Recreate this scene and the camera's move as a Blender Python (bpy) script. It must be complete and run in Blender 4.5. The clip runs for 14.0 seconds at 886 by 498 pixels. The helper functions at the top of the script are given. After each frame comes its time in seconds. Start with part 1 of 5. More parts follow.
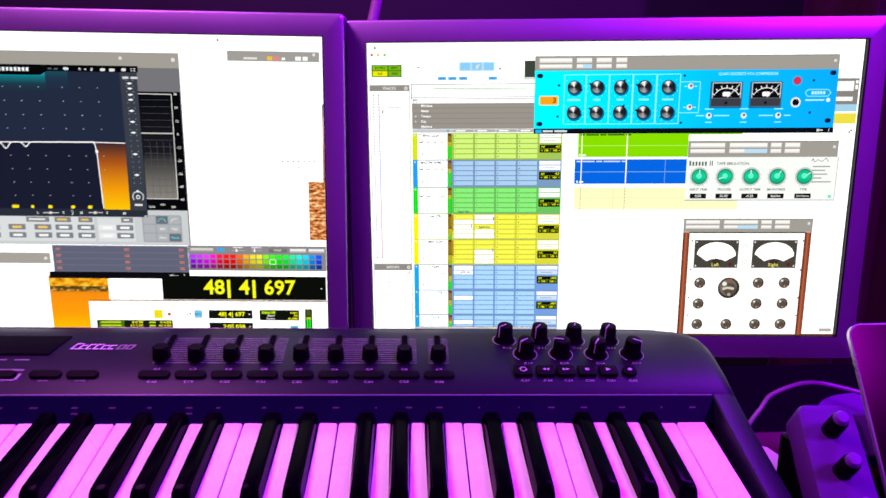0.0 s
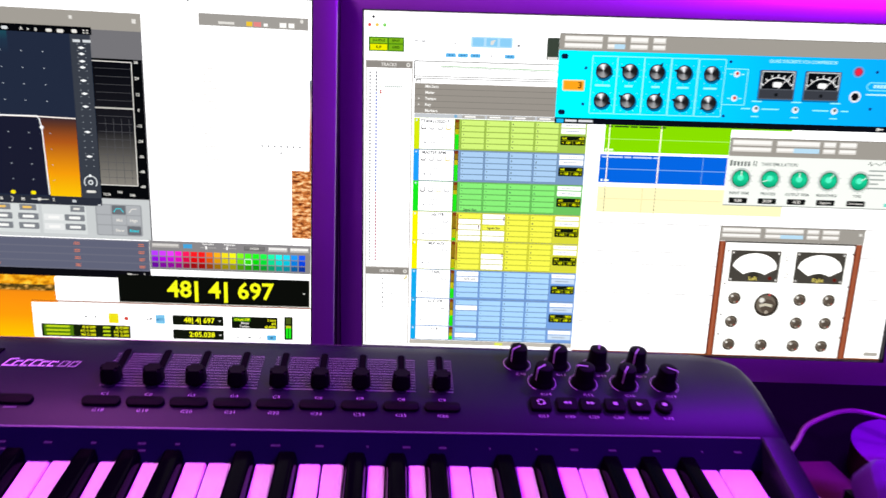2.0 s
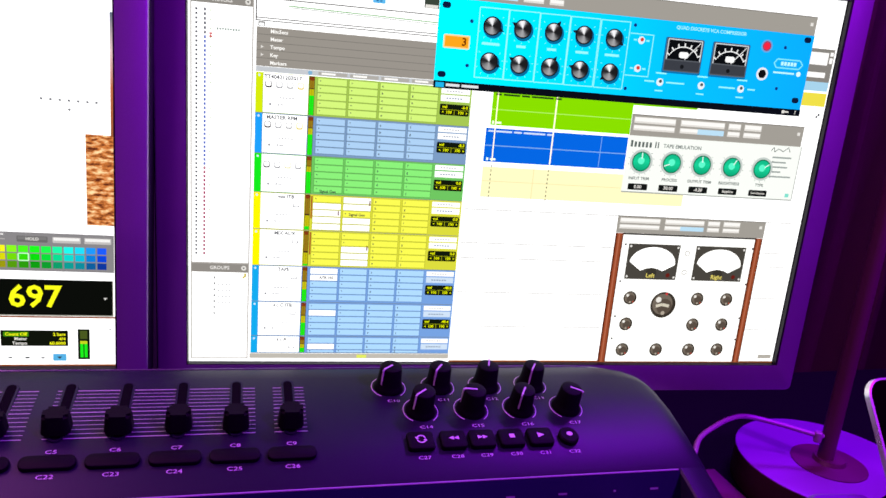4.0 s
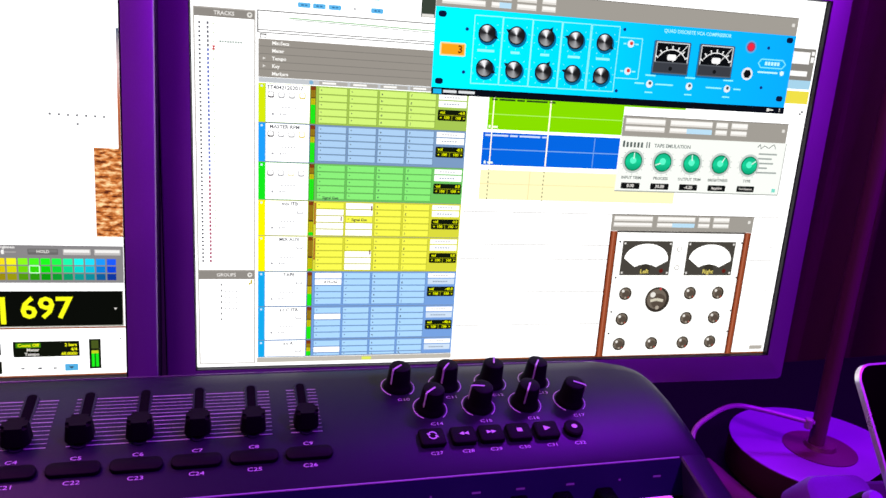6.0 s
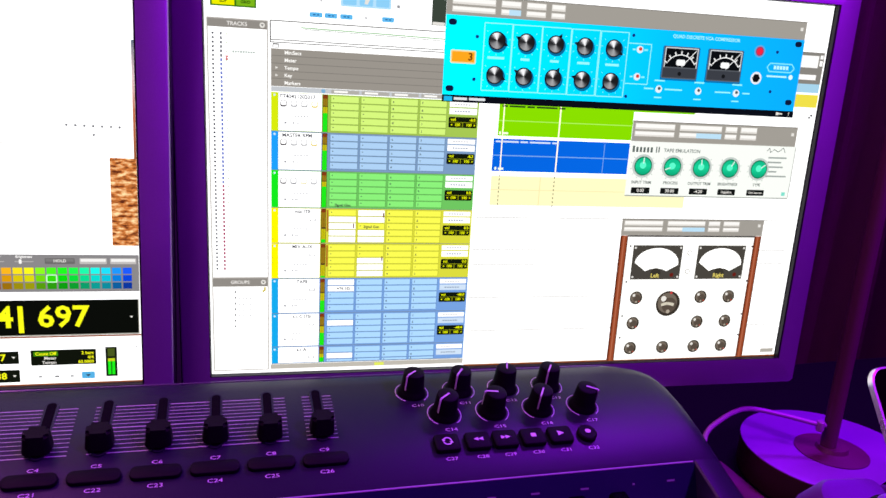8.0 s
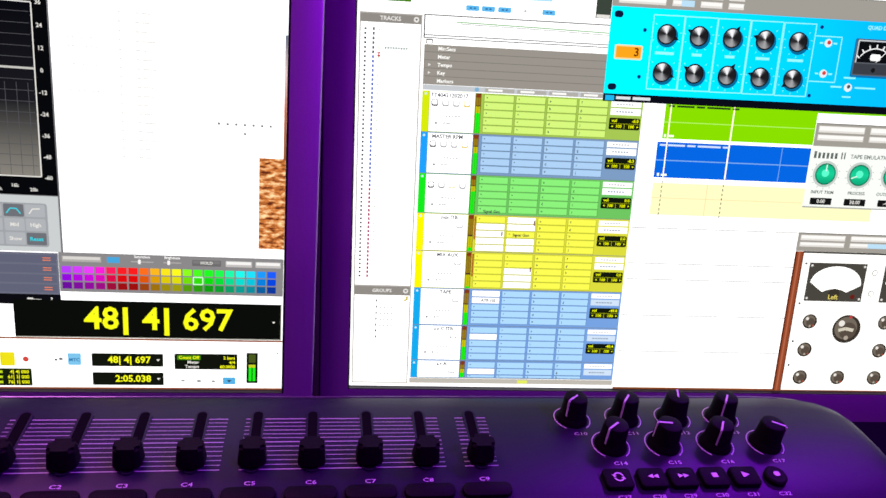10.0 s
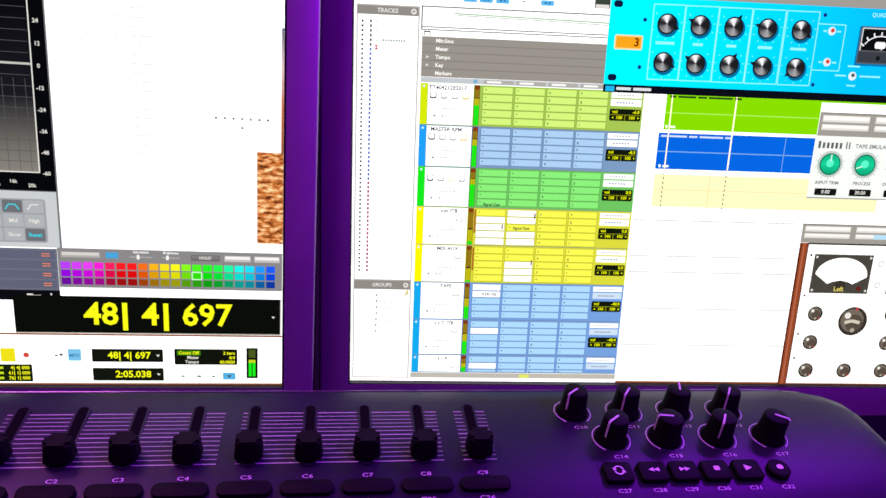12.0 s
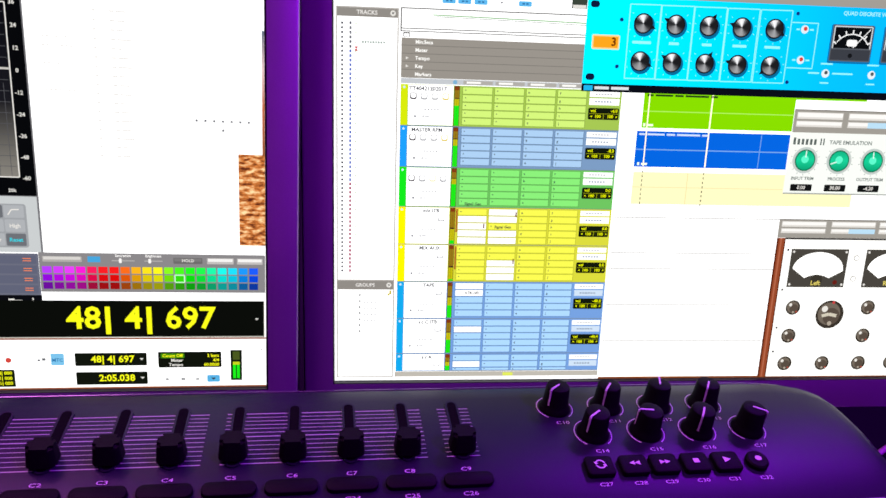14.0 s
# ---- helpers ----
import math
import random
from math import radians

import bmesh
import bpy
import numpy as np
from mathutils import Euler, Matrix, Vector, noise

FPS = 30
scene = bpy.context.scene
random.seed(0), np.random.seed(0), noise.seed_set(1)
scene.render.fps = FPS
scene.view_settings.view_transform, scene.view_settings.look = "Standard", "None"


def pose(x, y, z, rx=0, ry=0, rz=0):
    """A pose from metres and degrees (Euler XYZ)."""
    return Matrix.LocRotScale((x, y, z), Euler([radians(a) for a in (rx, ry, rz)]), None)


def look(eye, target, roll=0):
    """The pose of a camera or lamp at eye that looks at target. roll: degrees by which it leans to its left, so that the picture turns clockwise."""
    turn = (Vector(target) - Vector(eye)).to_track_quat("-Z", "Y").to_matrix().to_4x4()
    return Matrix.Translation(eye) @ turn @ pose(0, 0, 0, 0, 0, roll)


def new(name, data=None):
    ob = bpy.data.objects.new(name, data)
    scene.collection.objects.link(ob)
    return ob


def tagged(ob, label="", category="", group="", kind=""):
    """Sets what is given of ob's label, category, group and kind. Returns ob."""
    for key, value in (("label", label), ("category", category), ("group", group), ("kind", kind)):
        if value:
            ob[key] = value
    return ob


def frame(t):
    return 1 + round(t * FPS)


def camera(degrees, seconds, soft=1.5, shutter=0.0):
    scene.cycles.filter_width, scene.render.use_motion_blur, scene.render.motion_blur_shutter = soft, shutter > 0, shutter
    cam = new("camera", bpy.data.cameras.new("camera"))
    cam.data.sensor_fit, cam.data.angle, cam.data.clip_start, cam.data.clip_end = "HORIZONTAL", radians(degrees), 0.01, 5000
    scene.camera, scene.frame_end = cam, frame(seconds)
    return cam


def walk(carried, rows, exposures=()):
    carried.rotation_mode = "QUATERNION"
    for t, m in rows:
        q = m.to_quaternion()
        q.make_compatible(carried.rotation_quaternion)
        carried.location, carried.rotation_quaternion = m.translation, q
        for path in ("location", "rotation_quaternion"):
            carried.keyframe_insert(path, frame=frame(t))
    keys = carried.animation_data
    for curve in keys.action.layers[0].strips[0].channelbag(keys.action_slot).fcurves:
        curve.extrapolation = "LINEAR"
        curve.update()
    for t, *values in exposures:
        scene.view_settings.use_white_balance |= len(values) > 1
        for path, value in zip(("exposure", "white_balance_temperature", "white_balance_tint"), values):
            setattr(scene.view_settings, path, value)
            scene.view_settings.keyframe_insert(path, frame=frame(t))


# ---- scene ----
import colorsys

cam = camera(62.69, 14.0, 1.5, 0.35)
# seconds, eye, yaw, pitch, roll
PATH = [
    (0.0, 0.0138, 0.0015, 1.0630, -2.52, -12.82, -0.37),
    (0.5, 0.0085, -0.0562, 1.0710, -2.13, -13.94, 1.14),
    (1.0, 0.0178, -0.1007, 1.0651, -1.94, -14.77, 1.01),
    (1.5, 0.0084, -0.0456, 1.0674, -2.88, -15.14, 1.70),
    (2.0, -0.0012, 0.0954, 1.0626, -4.18, -14.47, 1.65),
    (2.5, -0.0220, 0.1593, 1.0475, -5.86, -15.16, 1.36),
    (3.0, -0.0019, 0.1917, 1.0438, -12.42, -15.71, 3.19),
    (3.2, 0.0067, 0.2072, 1.0376, -14.53, -15.70, 3.96),
    (5.3, -0.0098, 0.2078, 1.0433, -17.17, -14.11, 5.05),
    (5.5, -0.0172, 0.2087, 1.0457, -17.22, -14.36, 4.60),
    (6.0, -0.0090, 0.1984, 1.0410, -17.64, -14.72, 3.90),
    (6.5, -0.0111, 0.1993, 1.0413, -17.85, -14.86, 3.41),
    (7.0, -0.0128, 0.1976, 1.0429, -17.98, -14.89, 3.25),
    (7.5, -0.0139, 0.1985, 1.0439, -17.79, -14.77, 3.25),
    (8.0, -0.0140, 0.1972, 1.0439, -17.17, -14.54, 3.36),
    (8.5, -0.0180, 0.1975, 1.0447, -16.32, -14.33, 3.43),
    (9.0, -0.0427, 0.2232, 1.0456, -13.20, -14.45, 3.70),
    (9.2, -0.0469, 0.2308, 1.0435, -12.13, -14.42, 3.66),
    (11.3, -0.0407, 0.2420, 1.0307, -8.90, -14.39, 2.61),
    (11.5, -0.0411, 0.2422, 1.0324, -9.06, -14.70, 2.63),
    (12.0, -0.0383, 0.2402, 1.0314, -9.07, -14.54, 2.45),
    (12.5, -0.0399, 0.2389, 1.0333, -9.34, -14.56, 2.32),
    (13.0, -0.0392, 0.2362, 1.0336, -9.53, -14.40, 2.17),
    (13.5, -0.0389, 0.2353, 1.0329, -9.95, -14.42, 2.10),
    (14.0, -0.0360, 0.2362, 1.0316, -10.14, -14.44, 1.96),
]
walk(cam, [(t, pose(x, y, z, 0, 0, yaw) @ pose(0, 0, 0, 90 + pitch) @ pose(0, 0, 0, 0, 0, roll)) for t, x, y, z, yaw, pitch, roll in PATH])

# ---- light ----
world = bpy.data.worlds.new("world")
scene.world = world
world.use_nodes = True
world.node_tree.nodes["Background"].inputs[0].default_value = (0.001, 0.0004, 0.002, 1)
world.node_tree.nodes["Background"].inputs[1].default_value = 1.0


def area_lamp(name, eye, target, size, size_y, power, colour, roll=0):
    d = bpy.data.lights.new(name, "AREA")
    d.shape, d.size, d.size_y, d.energy, d.color = "RECTANGLE", size, size_y, power, colour
    ob = new(name, d)
    ob.matrix_world = look(eye, target, roll)
    return ob


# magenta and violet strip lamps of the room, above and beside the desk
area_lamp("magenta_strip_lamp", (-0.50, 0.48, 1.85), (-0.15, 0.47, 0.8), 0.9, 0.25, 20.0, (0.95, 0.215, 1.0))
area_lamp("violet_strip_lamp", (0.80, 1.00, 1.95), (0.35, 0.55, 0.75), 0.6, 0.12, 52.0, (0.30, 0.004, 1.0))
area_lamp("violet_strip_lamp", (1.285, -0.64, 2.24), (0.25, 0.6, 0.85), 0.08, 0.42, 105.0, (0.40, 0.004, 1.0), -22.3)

# ---- materials ----


def lin(h):
    c = [int(h[i:i + 2], 16) / 255 for i in (0, 2, 4)]
    return tuple(v / 12.92 if v <= 0.04045 else ((v + 0.055) / 1.055) ** 2.4 for v in c)


def surface(name, colour, rough=0.5, metal=0.0, grain=0.0, scale=300.0, wear=0.15, coarse=12.0, bump=0.0002, coat=0.0, smudge=0.1, spec=0.5):
    """A real surface: colour varied at two scales, roughness varied, fine relief."""
    m = bpy.data.materials.new(name)
    m.use_nodes = True
    n, l = m.node_tree.nodes, m.node_tree.links
    b = n["Principled BSDF"]
    b.inputs["Metallic"].default_value = metal
    b.inputs["Specular IOR Level"].default_value = spec
    b.inputs["Coat Weight"].default_value = coat
    co = n.new("ShaderNodeTexCoord")
    fine, big = n.new("ShaderNodeTexNoise"), n.new("ShaderNodeTexNoise")
    fine.inputs["Scale"].default_value, big.inputs["Scale"].default_value = scale, coarse
    fine.inputs["Detail"].default_value, big.inputs["Detail"].default_value = 3, 5
    for x in (fine, big):
        l.new(co.outputs["Object"], x.inputs["Vector"])
    mix = n.new("ShaderNodeMath")
    mix.operation = "MULTIPLY_ADD"
    mix.inputs[1].default_value = grain
    l.new(fine.outputs["Fac"], mix.inputs[0])
    sc = n.new("ShaderNodeMath")
    sc.operation = "MULTIPLY_ADD"
    sc.inputs[1].default_value, sc.inputs[2].default_value = wear, 1 - wear / 2 - grain / 2
    l.new(big.outputs["Fac"], sc.inputs[0])
    l.new(sc.outputs[0], mix.inputs[2])
    hue = n.new("ShaderNodeVectorMath")
    hue.operation = "SCALE"
    hue.inputs[0].default_value = colour
    l.new(mix.outputs[0], hue.inputs["Scale"])
    l.new(hue.outputs[0], b.inputs["Base Color"])
    r = n.new("ShaderNodeMath")
    r.operation = "MULTIPLY_ADD"
    r.inputs[1].default_value, r.inputs[2].default_value = smudge, rough - smudge / 2
    l.new(big.outputs["Fac"], r.inputs[0])
    l.new(r.outputs[0], b.inputs["Roughness"])
    if bump:
        bp = n.new("ShaderNodeBump")
        bp.inputs["Distance"].default_value = bump
        bp.inputs["Strength"].default_value = 0.5
        l.new(fine.outputs["Fac"], bp.inputs["Height"])
        l.new(bp.outputs[0], b.inputs["Normal"])
    return m


GLOW = {}


def glow(h, power=1.0):
    """A lit patch of a display in that colour."""
    key = (h, power)
    if key not in GLOW:
        m = bpy.data.materials.new("display_" + h)
        m.use_nodes = True
        n, l = m.node_tree.nodes, m.node_tree.links
        n.remove(n["Principled BSDF"])
        e = n.new("ShaderNodeEmission")
        e.inputs[0].default_value, e.inputs[1].default_value = (*lin(h), 1), power
        l.new(e.outputs[0], n["Material Output"].inputs[0])
        GLOW[key] = m
    return GLOW[key]


def glow_ramp(name, stops, axis, lo, hi, power=1.0):
    """A lit patch whose colour runs along one axis of the display."""
    m = bpy.data.materials.new(name)
    m.use_nodes = True
    n, l = m.node_tree.nodes, m.node_tree.links
    n.remove(n["Principled BSDF"])
    co, sep, mr, ramp, e = (n.new("ShaderNode" + k) for k in ("TexCoord", "SeparateXYZ", "MapRange", "ValToRGB", "Emission"))
    l.new(co.outputs["Object"], sep.inputs[0])
    l.new(sep.outputs[axis], mr.inputs[0])
    mr.inputs[1].default_value, mr.inputs[2].default_value = lo, hi
    l.new(mr.outputs[0], ramp.inputs[0])
    el = ramp.color_ramp.elements
    while len(el) < len(stops):
        el.new(0.5)
    for x, (p, h) in zip(el, stops):
        x.position, x.color = p, (*lin(h), 1)
    l.new(ramp.outputs[0], e.inputs[0])
    e.inputs[1].default_value = power
    l.new(e.outputs[0], n["Material Output"].inputs[0])
    return m


def glow_rock(name, dark, mid, light, scale, power=1.0, flat_by=1.7):
    """A lit patch that shows a photograph of rocks or grass."""
    m = bpy.data.materials.new(name)
    m.use_nodes = True
    n, l = m.node_tree.nodes, m.node_tree.links
    n.remove(n["Principled BSDF"])
    co, mp, no, ramp, e = (n.new("ShaderNode" + k) for k in ("TexCoord", "Mapping", "TexNoise", "ValToRGB", "Emission"))
    l.new(co.outputs["Object"], mp.inputs[0])
    mp.inputs["Scale"].default_value = (1, 1, flat_by)
    l.new(mp.outputs[0], no.inputs["Vector"])
    no.inputs["Scale"].default_value, no.inputs["Detail"].default_value = scale, 6
    l.new(no.outputs["Fac"], ramp.inputs[0])
    el = ramp.color_ramp.elements
    el.new(0.5)
    for x, (p, h) in zip(el, ((0.36, dark), (0.5, mid), (0.66, light))):
        x.position, x.color = p, (*lin(h), 1)
    l.new(ramp.outputs[0], e.inputs[0])
    e.inputs[1].default_value = power
    l.new(e.outputs[0], n["Material Output"].inputs[0])
    return m


ALU = surface("brushed_aluminium", (0.33, 0.235, 0.385), 0.44, 0.85, 0.1, 900, 0.12, 8, 0.0001)
ALU_EDGE = surface("polished_aluminium", (0.72, 0.7, 0.72), 0.28, 0.9, 0.05, 700, 0.15, 14, 0.00005)
SLOT_SHADE = surface("slot_shade", (0.0015, 0.0015, 0.0017), 0.9, 0, 0.1, 500, 0.2, 20, 0, spec=0.03)
CREST_GLINT = surface("crest_glint_gloss", (0.05, 0.05, 0.055), 0.18, 0, 0.1, 600, 0.3, 20, 0, spec=0.6)
GASKET = surface("black_gasket", (0.006, 0.006, 0.007), 0.4, 0, 0.1, 500, 0.2, 20, 0, spec=0.2)
PANEL = surface("dark_grey_plastic", (0.0056, 0.0046, 0.0120), 0.38, 0, 0.3, 1400, 0.3, 9, 0.00012, spec=0.115)
RISER = surface("black_blue_plastic", (0.0026, 0.0018, 0.018), 0.42, 0, 0.2, 900, 0.3, 15, 0.0001, spec=0.12)
BODY = surface("black_plastic", (0.0012, 0.0012, 0.0018), 0.5, 0, 0.2, 900, 0.3, 15, 0.0001, spec=0.03)
KNOB = surface("black_rubber", (0.0013, 0.0011, 0.0016), 0.6, 0, 0.2, 1500, 0.3, 60, 0.0001, spec=0.05)
IVORY = surface("white_key_plastic", (0.78, 0.75, 0.74), 0.28, 0, 0.03, 600, 0.08, 18, 0.00003, 0.15)
EBONY = surface("black_key_plastic", (0.0008, 0.0007, 0.0012), 0.16, 0, 0.1, 900, 0.2, 30, 0, 0.0, 0.05, spec=0.012)
PRINT = surface("grey_white_print", (0.55, 0.53, 0.56), 0.6, 0, 0.1, 900, 0.1, 40, 0)
PRINT_MID = surface("pinkish_grey_print", (0.30, 0.29, 0.31), 0.6, 0, 0.1, 900, 0.1, 40, 0)
PRINT_DIM = surface("grey_print", (0.19, 0.19, 0.195), 0.6, 0, 0.1, 900, 0.1, 40, 0)
PRINT_FAINT = surface("faint_grey_print", (0.07, 0.065, 0.085), 0.6, 0, 0.1, 900, 0.1, 40, 0)
REDWOOD = surface("reddish_wood", (0.055, 0.015, 0.018), 0.5, 0, 0.25, 300, 0.4, 14, 0.0001)
LCD = surface("dark_display_glass", (0.003, 0.0025, 0.004), 0.2, 0, 0.05, 300, 0.2, 20, 0, spec=0.03)
DESK = surface("black_desk_laminate", (0.0022, 0.002, 0.003), 0.55, 0, 0.3, 400, 0.4, 6, 0.0001, spec=0.03)
WALL = surface("dark_wall_paint", (0.0035, 0.003, 0.0045), 0.85, 0, 0.15, 120, 0.3, 2, 0.0005)
CARPET = surface("dark_carpet", (0.03, 0.028, 0.03), 0.95, 0, 0.4, 500, 0.3, 4, 0.001)
CLOTH = surface("dark_red_velvet", (0.040, 0.004, 0.011), 0.9, 0, 0.25, 700, 0.4, 5, 0.0004)
# lamp base metal twice: lit top and shaded side, the light put into the colour
LAMP_LIT = surface("lit_lamp_metal", (0.13, 0.022, 0.20), 0.45, 0.1, 0.08, 700, 0.15, 12, 0.00005)
LAMP_SHADED = surface("shaded_lamp_metal", (0.022, 0.006, 0.010), 0.5, 0.1, 0.08, 700, 0.15, 12, 0.00005, spec=0.15)
POLE = surface("reddish_bronze_metal", (0.075, 0.014, 0.042), 0.42, 0.3, 0.1, 700, 0.2, 12, 0.00005)
CORD = surface("pale_plastic_cord", (0.20, 0.09, 0.21), 0.4, 0, 0.05, 700, 0.1, 20, 0)
PLATE = surface("dark_lacquered_sheet_metal", (0.0042, 0.0003, 0.0022), 0.19, 1.0, 0.15, 500, 0.35, 9, 0, 0.0, 0.03)
BOX = surface("violet_enamel", (0.066, 0.008, 0.135), 0.55, 0, 0.15, 900, 0.2, 18, 0.0001, spec=0.12)
CAPS = surface("violet_lit_plastic", (0.11, 0.014, 0.22), 0.5, 0, 0.1, 900, 0.2, 40, 0, spec=0.15)
PAPER = surface("white_paper", (0.8, 0.78, 0.76), 0.7, 0, 0.05, 400, 0.08, 12, 0.0001)
EDGE_GLINT = surface("edge_glint_plastic", (0.16, 0.14, 0.19), 0.35, 0, 0.2, 1200, 0.3, 20, 0, spec=0.4)
STEEL = surface("zinc_steel", (0.6, 0.58, 0.6), 0.3, 0.95, 0.1, 900, 0.1, 30, 0)

# ---- mesh helpers ----
SHARED = {}


def link(name, me, parent, label=""):
    ob = new(name, me)
    ob.parent = parent
    if label:
        ob["label"] = label
    return ob


def part(name, bm, material, parent, label="", smooth=False):
    """One bmesh as one mesh object under a thing or a part."""
    me = bpy.data.meshes.new(name)
    bmesh.ops.recalc_face_normals(bm, faces=bm.faces)
    bm.to_mesh(me)
    bm.free()
    me.materials.append(material)
    if smooth:
        me.polygons.foreach_set("use_smooth", [True] * len(me.polygons))
        me.set_sharp_from_angle(angle=radians(38))
    return link(name, me, parent, label)


def thing(name, m, label, category, group="", kind=""):
    ob = new(name)
    ob.empty_display_size = 0.05
    ob.matrix_world = m
    return tagged(ob, label, category, group, kind)


def box(bm, x0, x1, y0, y1, z0, z1, bevel=0.0, segs=2):
    vs = [bm.verts.new((x, y, z)) for z in (z0, z1) for y in (y0, y1) for x in (x0, x1)]
    fs = [bm.faces.new([vs[i] for i in q]) for q in ((0, 2, 3, 1), (4, 5, 7, 6), (0, 1, 5, 4), (2, 6, 7, 3), (0, 4, 6, 2), (1, 3, 7, 5))]
    if bevel:
        es = {e for f in fs for e in f.edges}
        bmesh.ops.bevel(bm, geom=list(es), offset=bevel, segments=segs, affect="EDGES", profile=0.5)
    return bm


def boxed(*a, **k):
    return box(bmesh.new(), *a, **k)


def prism(bm, outline, z0, z1, axis="z", bevel=0.0, segs=2):
    """An outline of (a, b) raised from z0 to z1 along an axis."""
    def at(a, b, c):
        return {"z": (a, b, c), "x": (c, a, b), "y": (a, c, b)}[axis]
    lo, hi = [[bm.verts.new(at(a, b, c)) for a, b in outline] for c in (z0, z1)]
    k = len(outline)
    fs = [bm.faces.new(lo), bm.faces.new(hi[::-1])]
    fs += [bm.faces.new((lo[i], hi[i], hi[(i + 1) % k], lo[(i + 1) % k])) for i in range(k)]
    if bevel:
        bmesh.ops.recalc_face_normals(bm, faces=fs)
        es = [e for e in fs[1].edges] + [e for e in fs[0].edges]
        bmesh.ops.bevel(bm, geom=es, offset=bevel, segments=segs, affect="EDGES", profile=0.5)
    return bm


def rounded(x0, x1, y0, y1, r, steps=6):
    out = []
    for cx, cy, a in ((x1 - r, y1 - r, 0), (x0 + r, y1 - r, 90), (x0 + r, y0 + r, 180), (x1 - r, y0 + r, 270)):
        out += [(cx + r * math.cos(radians(a + 90 * i / steps)), cy + r * math.sin(radians(a + 90 * i / steps))) for i in range(steps + 1)]
    return out


def lathe(bm, profile, steps=32, centre=(0, 0, 0)):
    """A profile of (radius, height) turned round z."""
    rings = []
    for r, z in profile:
        rings.append([bm.verts.new((centre[0] + r * math.cos(2 * math.pi * i / steps), centre[1] + r * math.sin(2 * math.pi * i / steps), centre[2] + z)) for i in range(steps)])
    for a, b in zip(rings, rings[1:]):
        for i in range(steps):
            bm.faces.new((a[i], a[(i + 1) % steps], b[(i + 1) % steps], b[i]))
    bm.faces.new(rings[0][::-1])
    bm.faces.new(rings[-1])
    return bm


def tube(bm, points, r, sides=10):
    """A round cord through points."""
    pts = [Vector(p) for p in points]
    fine = []
    for i in range(len(pts) - 1):
        p0, p1, p2, p3 = pts[max(i - 1, 0)], pts[i], pts[i + 1], pts[min(i + 2, len(pts) - 1)]
        for s in range(8):
            t = s / 8
            fine.append(0.5 * (2 * p1 + (p2 - p0) * t + (2 * p0 - 5 * p1 + 4 * p2 - p3) * t * t + (3 * p1 - p0 - 3 * p2 + p3) * t ** 3))
    fine.append(pts[-1])
    rings = []
    for i, p in enumerate(fine):
        d = (fine[min(i + 1, len(fine) - 1)] - fine[max(i - 1, 0)]).normalized()
        u = d.cross(Vector((0, 0, 1)))
        u = u.normalized() if u.length > 1e-3 else Vector((1, 0, 0))
        w = u.cross(d)
        rings.append([bm.verts.new(p + r * (math.cos(2 * math.pi * k / sides) * u + math.sin(2 * math.pi * k / sides) * w)) for k in range(sides)])
    for a, b in zip(rings, rings[1:]):
        for k in range(sides):
            bm.faces.new((a[k], a[(k + 1) % sides], b[(k + 1) % sides], b[k]))
    bm.faces.new(rings[0])
    bm.faces.new(rings[-1])
    return bm


def letters(name, words, size, material, parent, m, align="CENTER", label="", bold=0.0):
    """Printed words as a flat mesh, lying at the pose m under a parent."""
    key = (words, size, align, bold)
    if key not in SHARED:
        cu = bpy.data.curves.new("words", "FONT")
        cu.body, cu.size, cu.align_x, cu.align_y = words, size, align, "CENTER"
        cu.resolution_u, cu.offset = 2, bold * size
        tmp = bpy.data.objects.new("words", cu)
        SHARED[key] = bpy.data.meshes.new_from_object(tmp)
        bpy.data.objects.remove(tmp)
    me = SHARED[key].copy()
    me.materials.clear()
    me.materials.append(material)
    ob = link(name, me, parent, label)
    ob.matrix_basis = m
    return ob


# ---- the room ----
def slab(name, a, b, material, label, category):
    ob = part(name, boxed(a[0], b[0], a[1], b[1], a[2], b[2]), material, None)
    return tagged(ob, label, category, "", "structure")


slab("floor", (-2.2, -1.9, -0.1), (2.2, 1.5, 0.0), CARPET, "dark carpeted floor of the music room", "floor")
slab("wall_north", (-2.2, 1.5, -0.1), (2.2, 1.6, 2.6), WALL, "dark painted wall behind the desk", "wall")
slab("wall_south", (-2.2, -2.0, -0.1), (2.2, -1.9, 2.6), WALL, "dark painted wall facing the desk", "wall")
slab("wall_east", (2.2, -2.0, -0.1), (2.3, 1.6, 2.6), WALL, "dark painted side wall", "wall")
slab("wall_west", (-2.3, -2.0, -0.1), (-2.2, 1.6, 2.6), WALL, "dark painted side wall", "wall")
slab("ceiling", (-2.3, -2.0, 2.6), (2.3, 1.6, 2.7), WALL, "dark painted ceiling", "ceiling")

DESK_Z = 0.692
desk = thing("desk", Matrix.Translation((0.1, 0.6, 0)), "black laminate studio desk holding displays and keyboard", "desk")
part("tabletop", boxed(-1.1, 1.1, -0.27, 0.30, DESK_Z - 0.03, DESK_Z, bevel=0.004), DESK, desk)
for sx in (-1.04, 1.0):
    for sy in (-0.24, 0.23):
        part("leg", boxed(sx, sx + 0.05, sy, sy + 0.05, 0, DESK_Z - 0.03, bevel=0.003), DESK, desk)


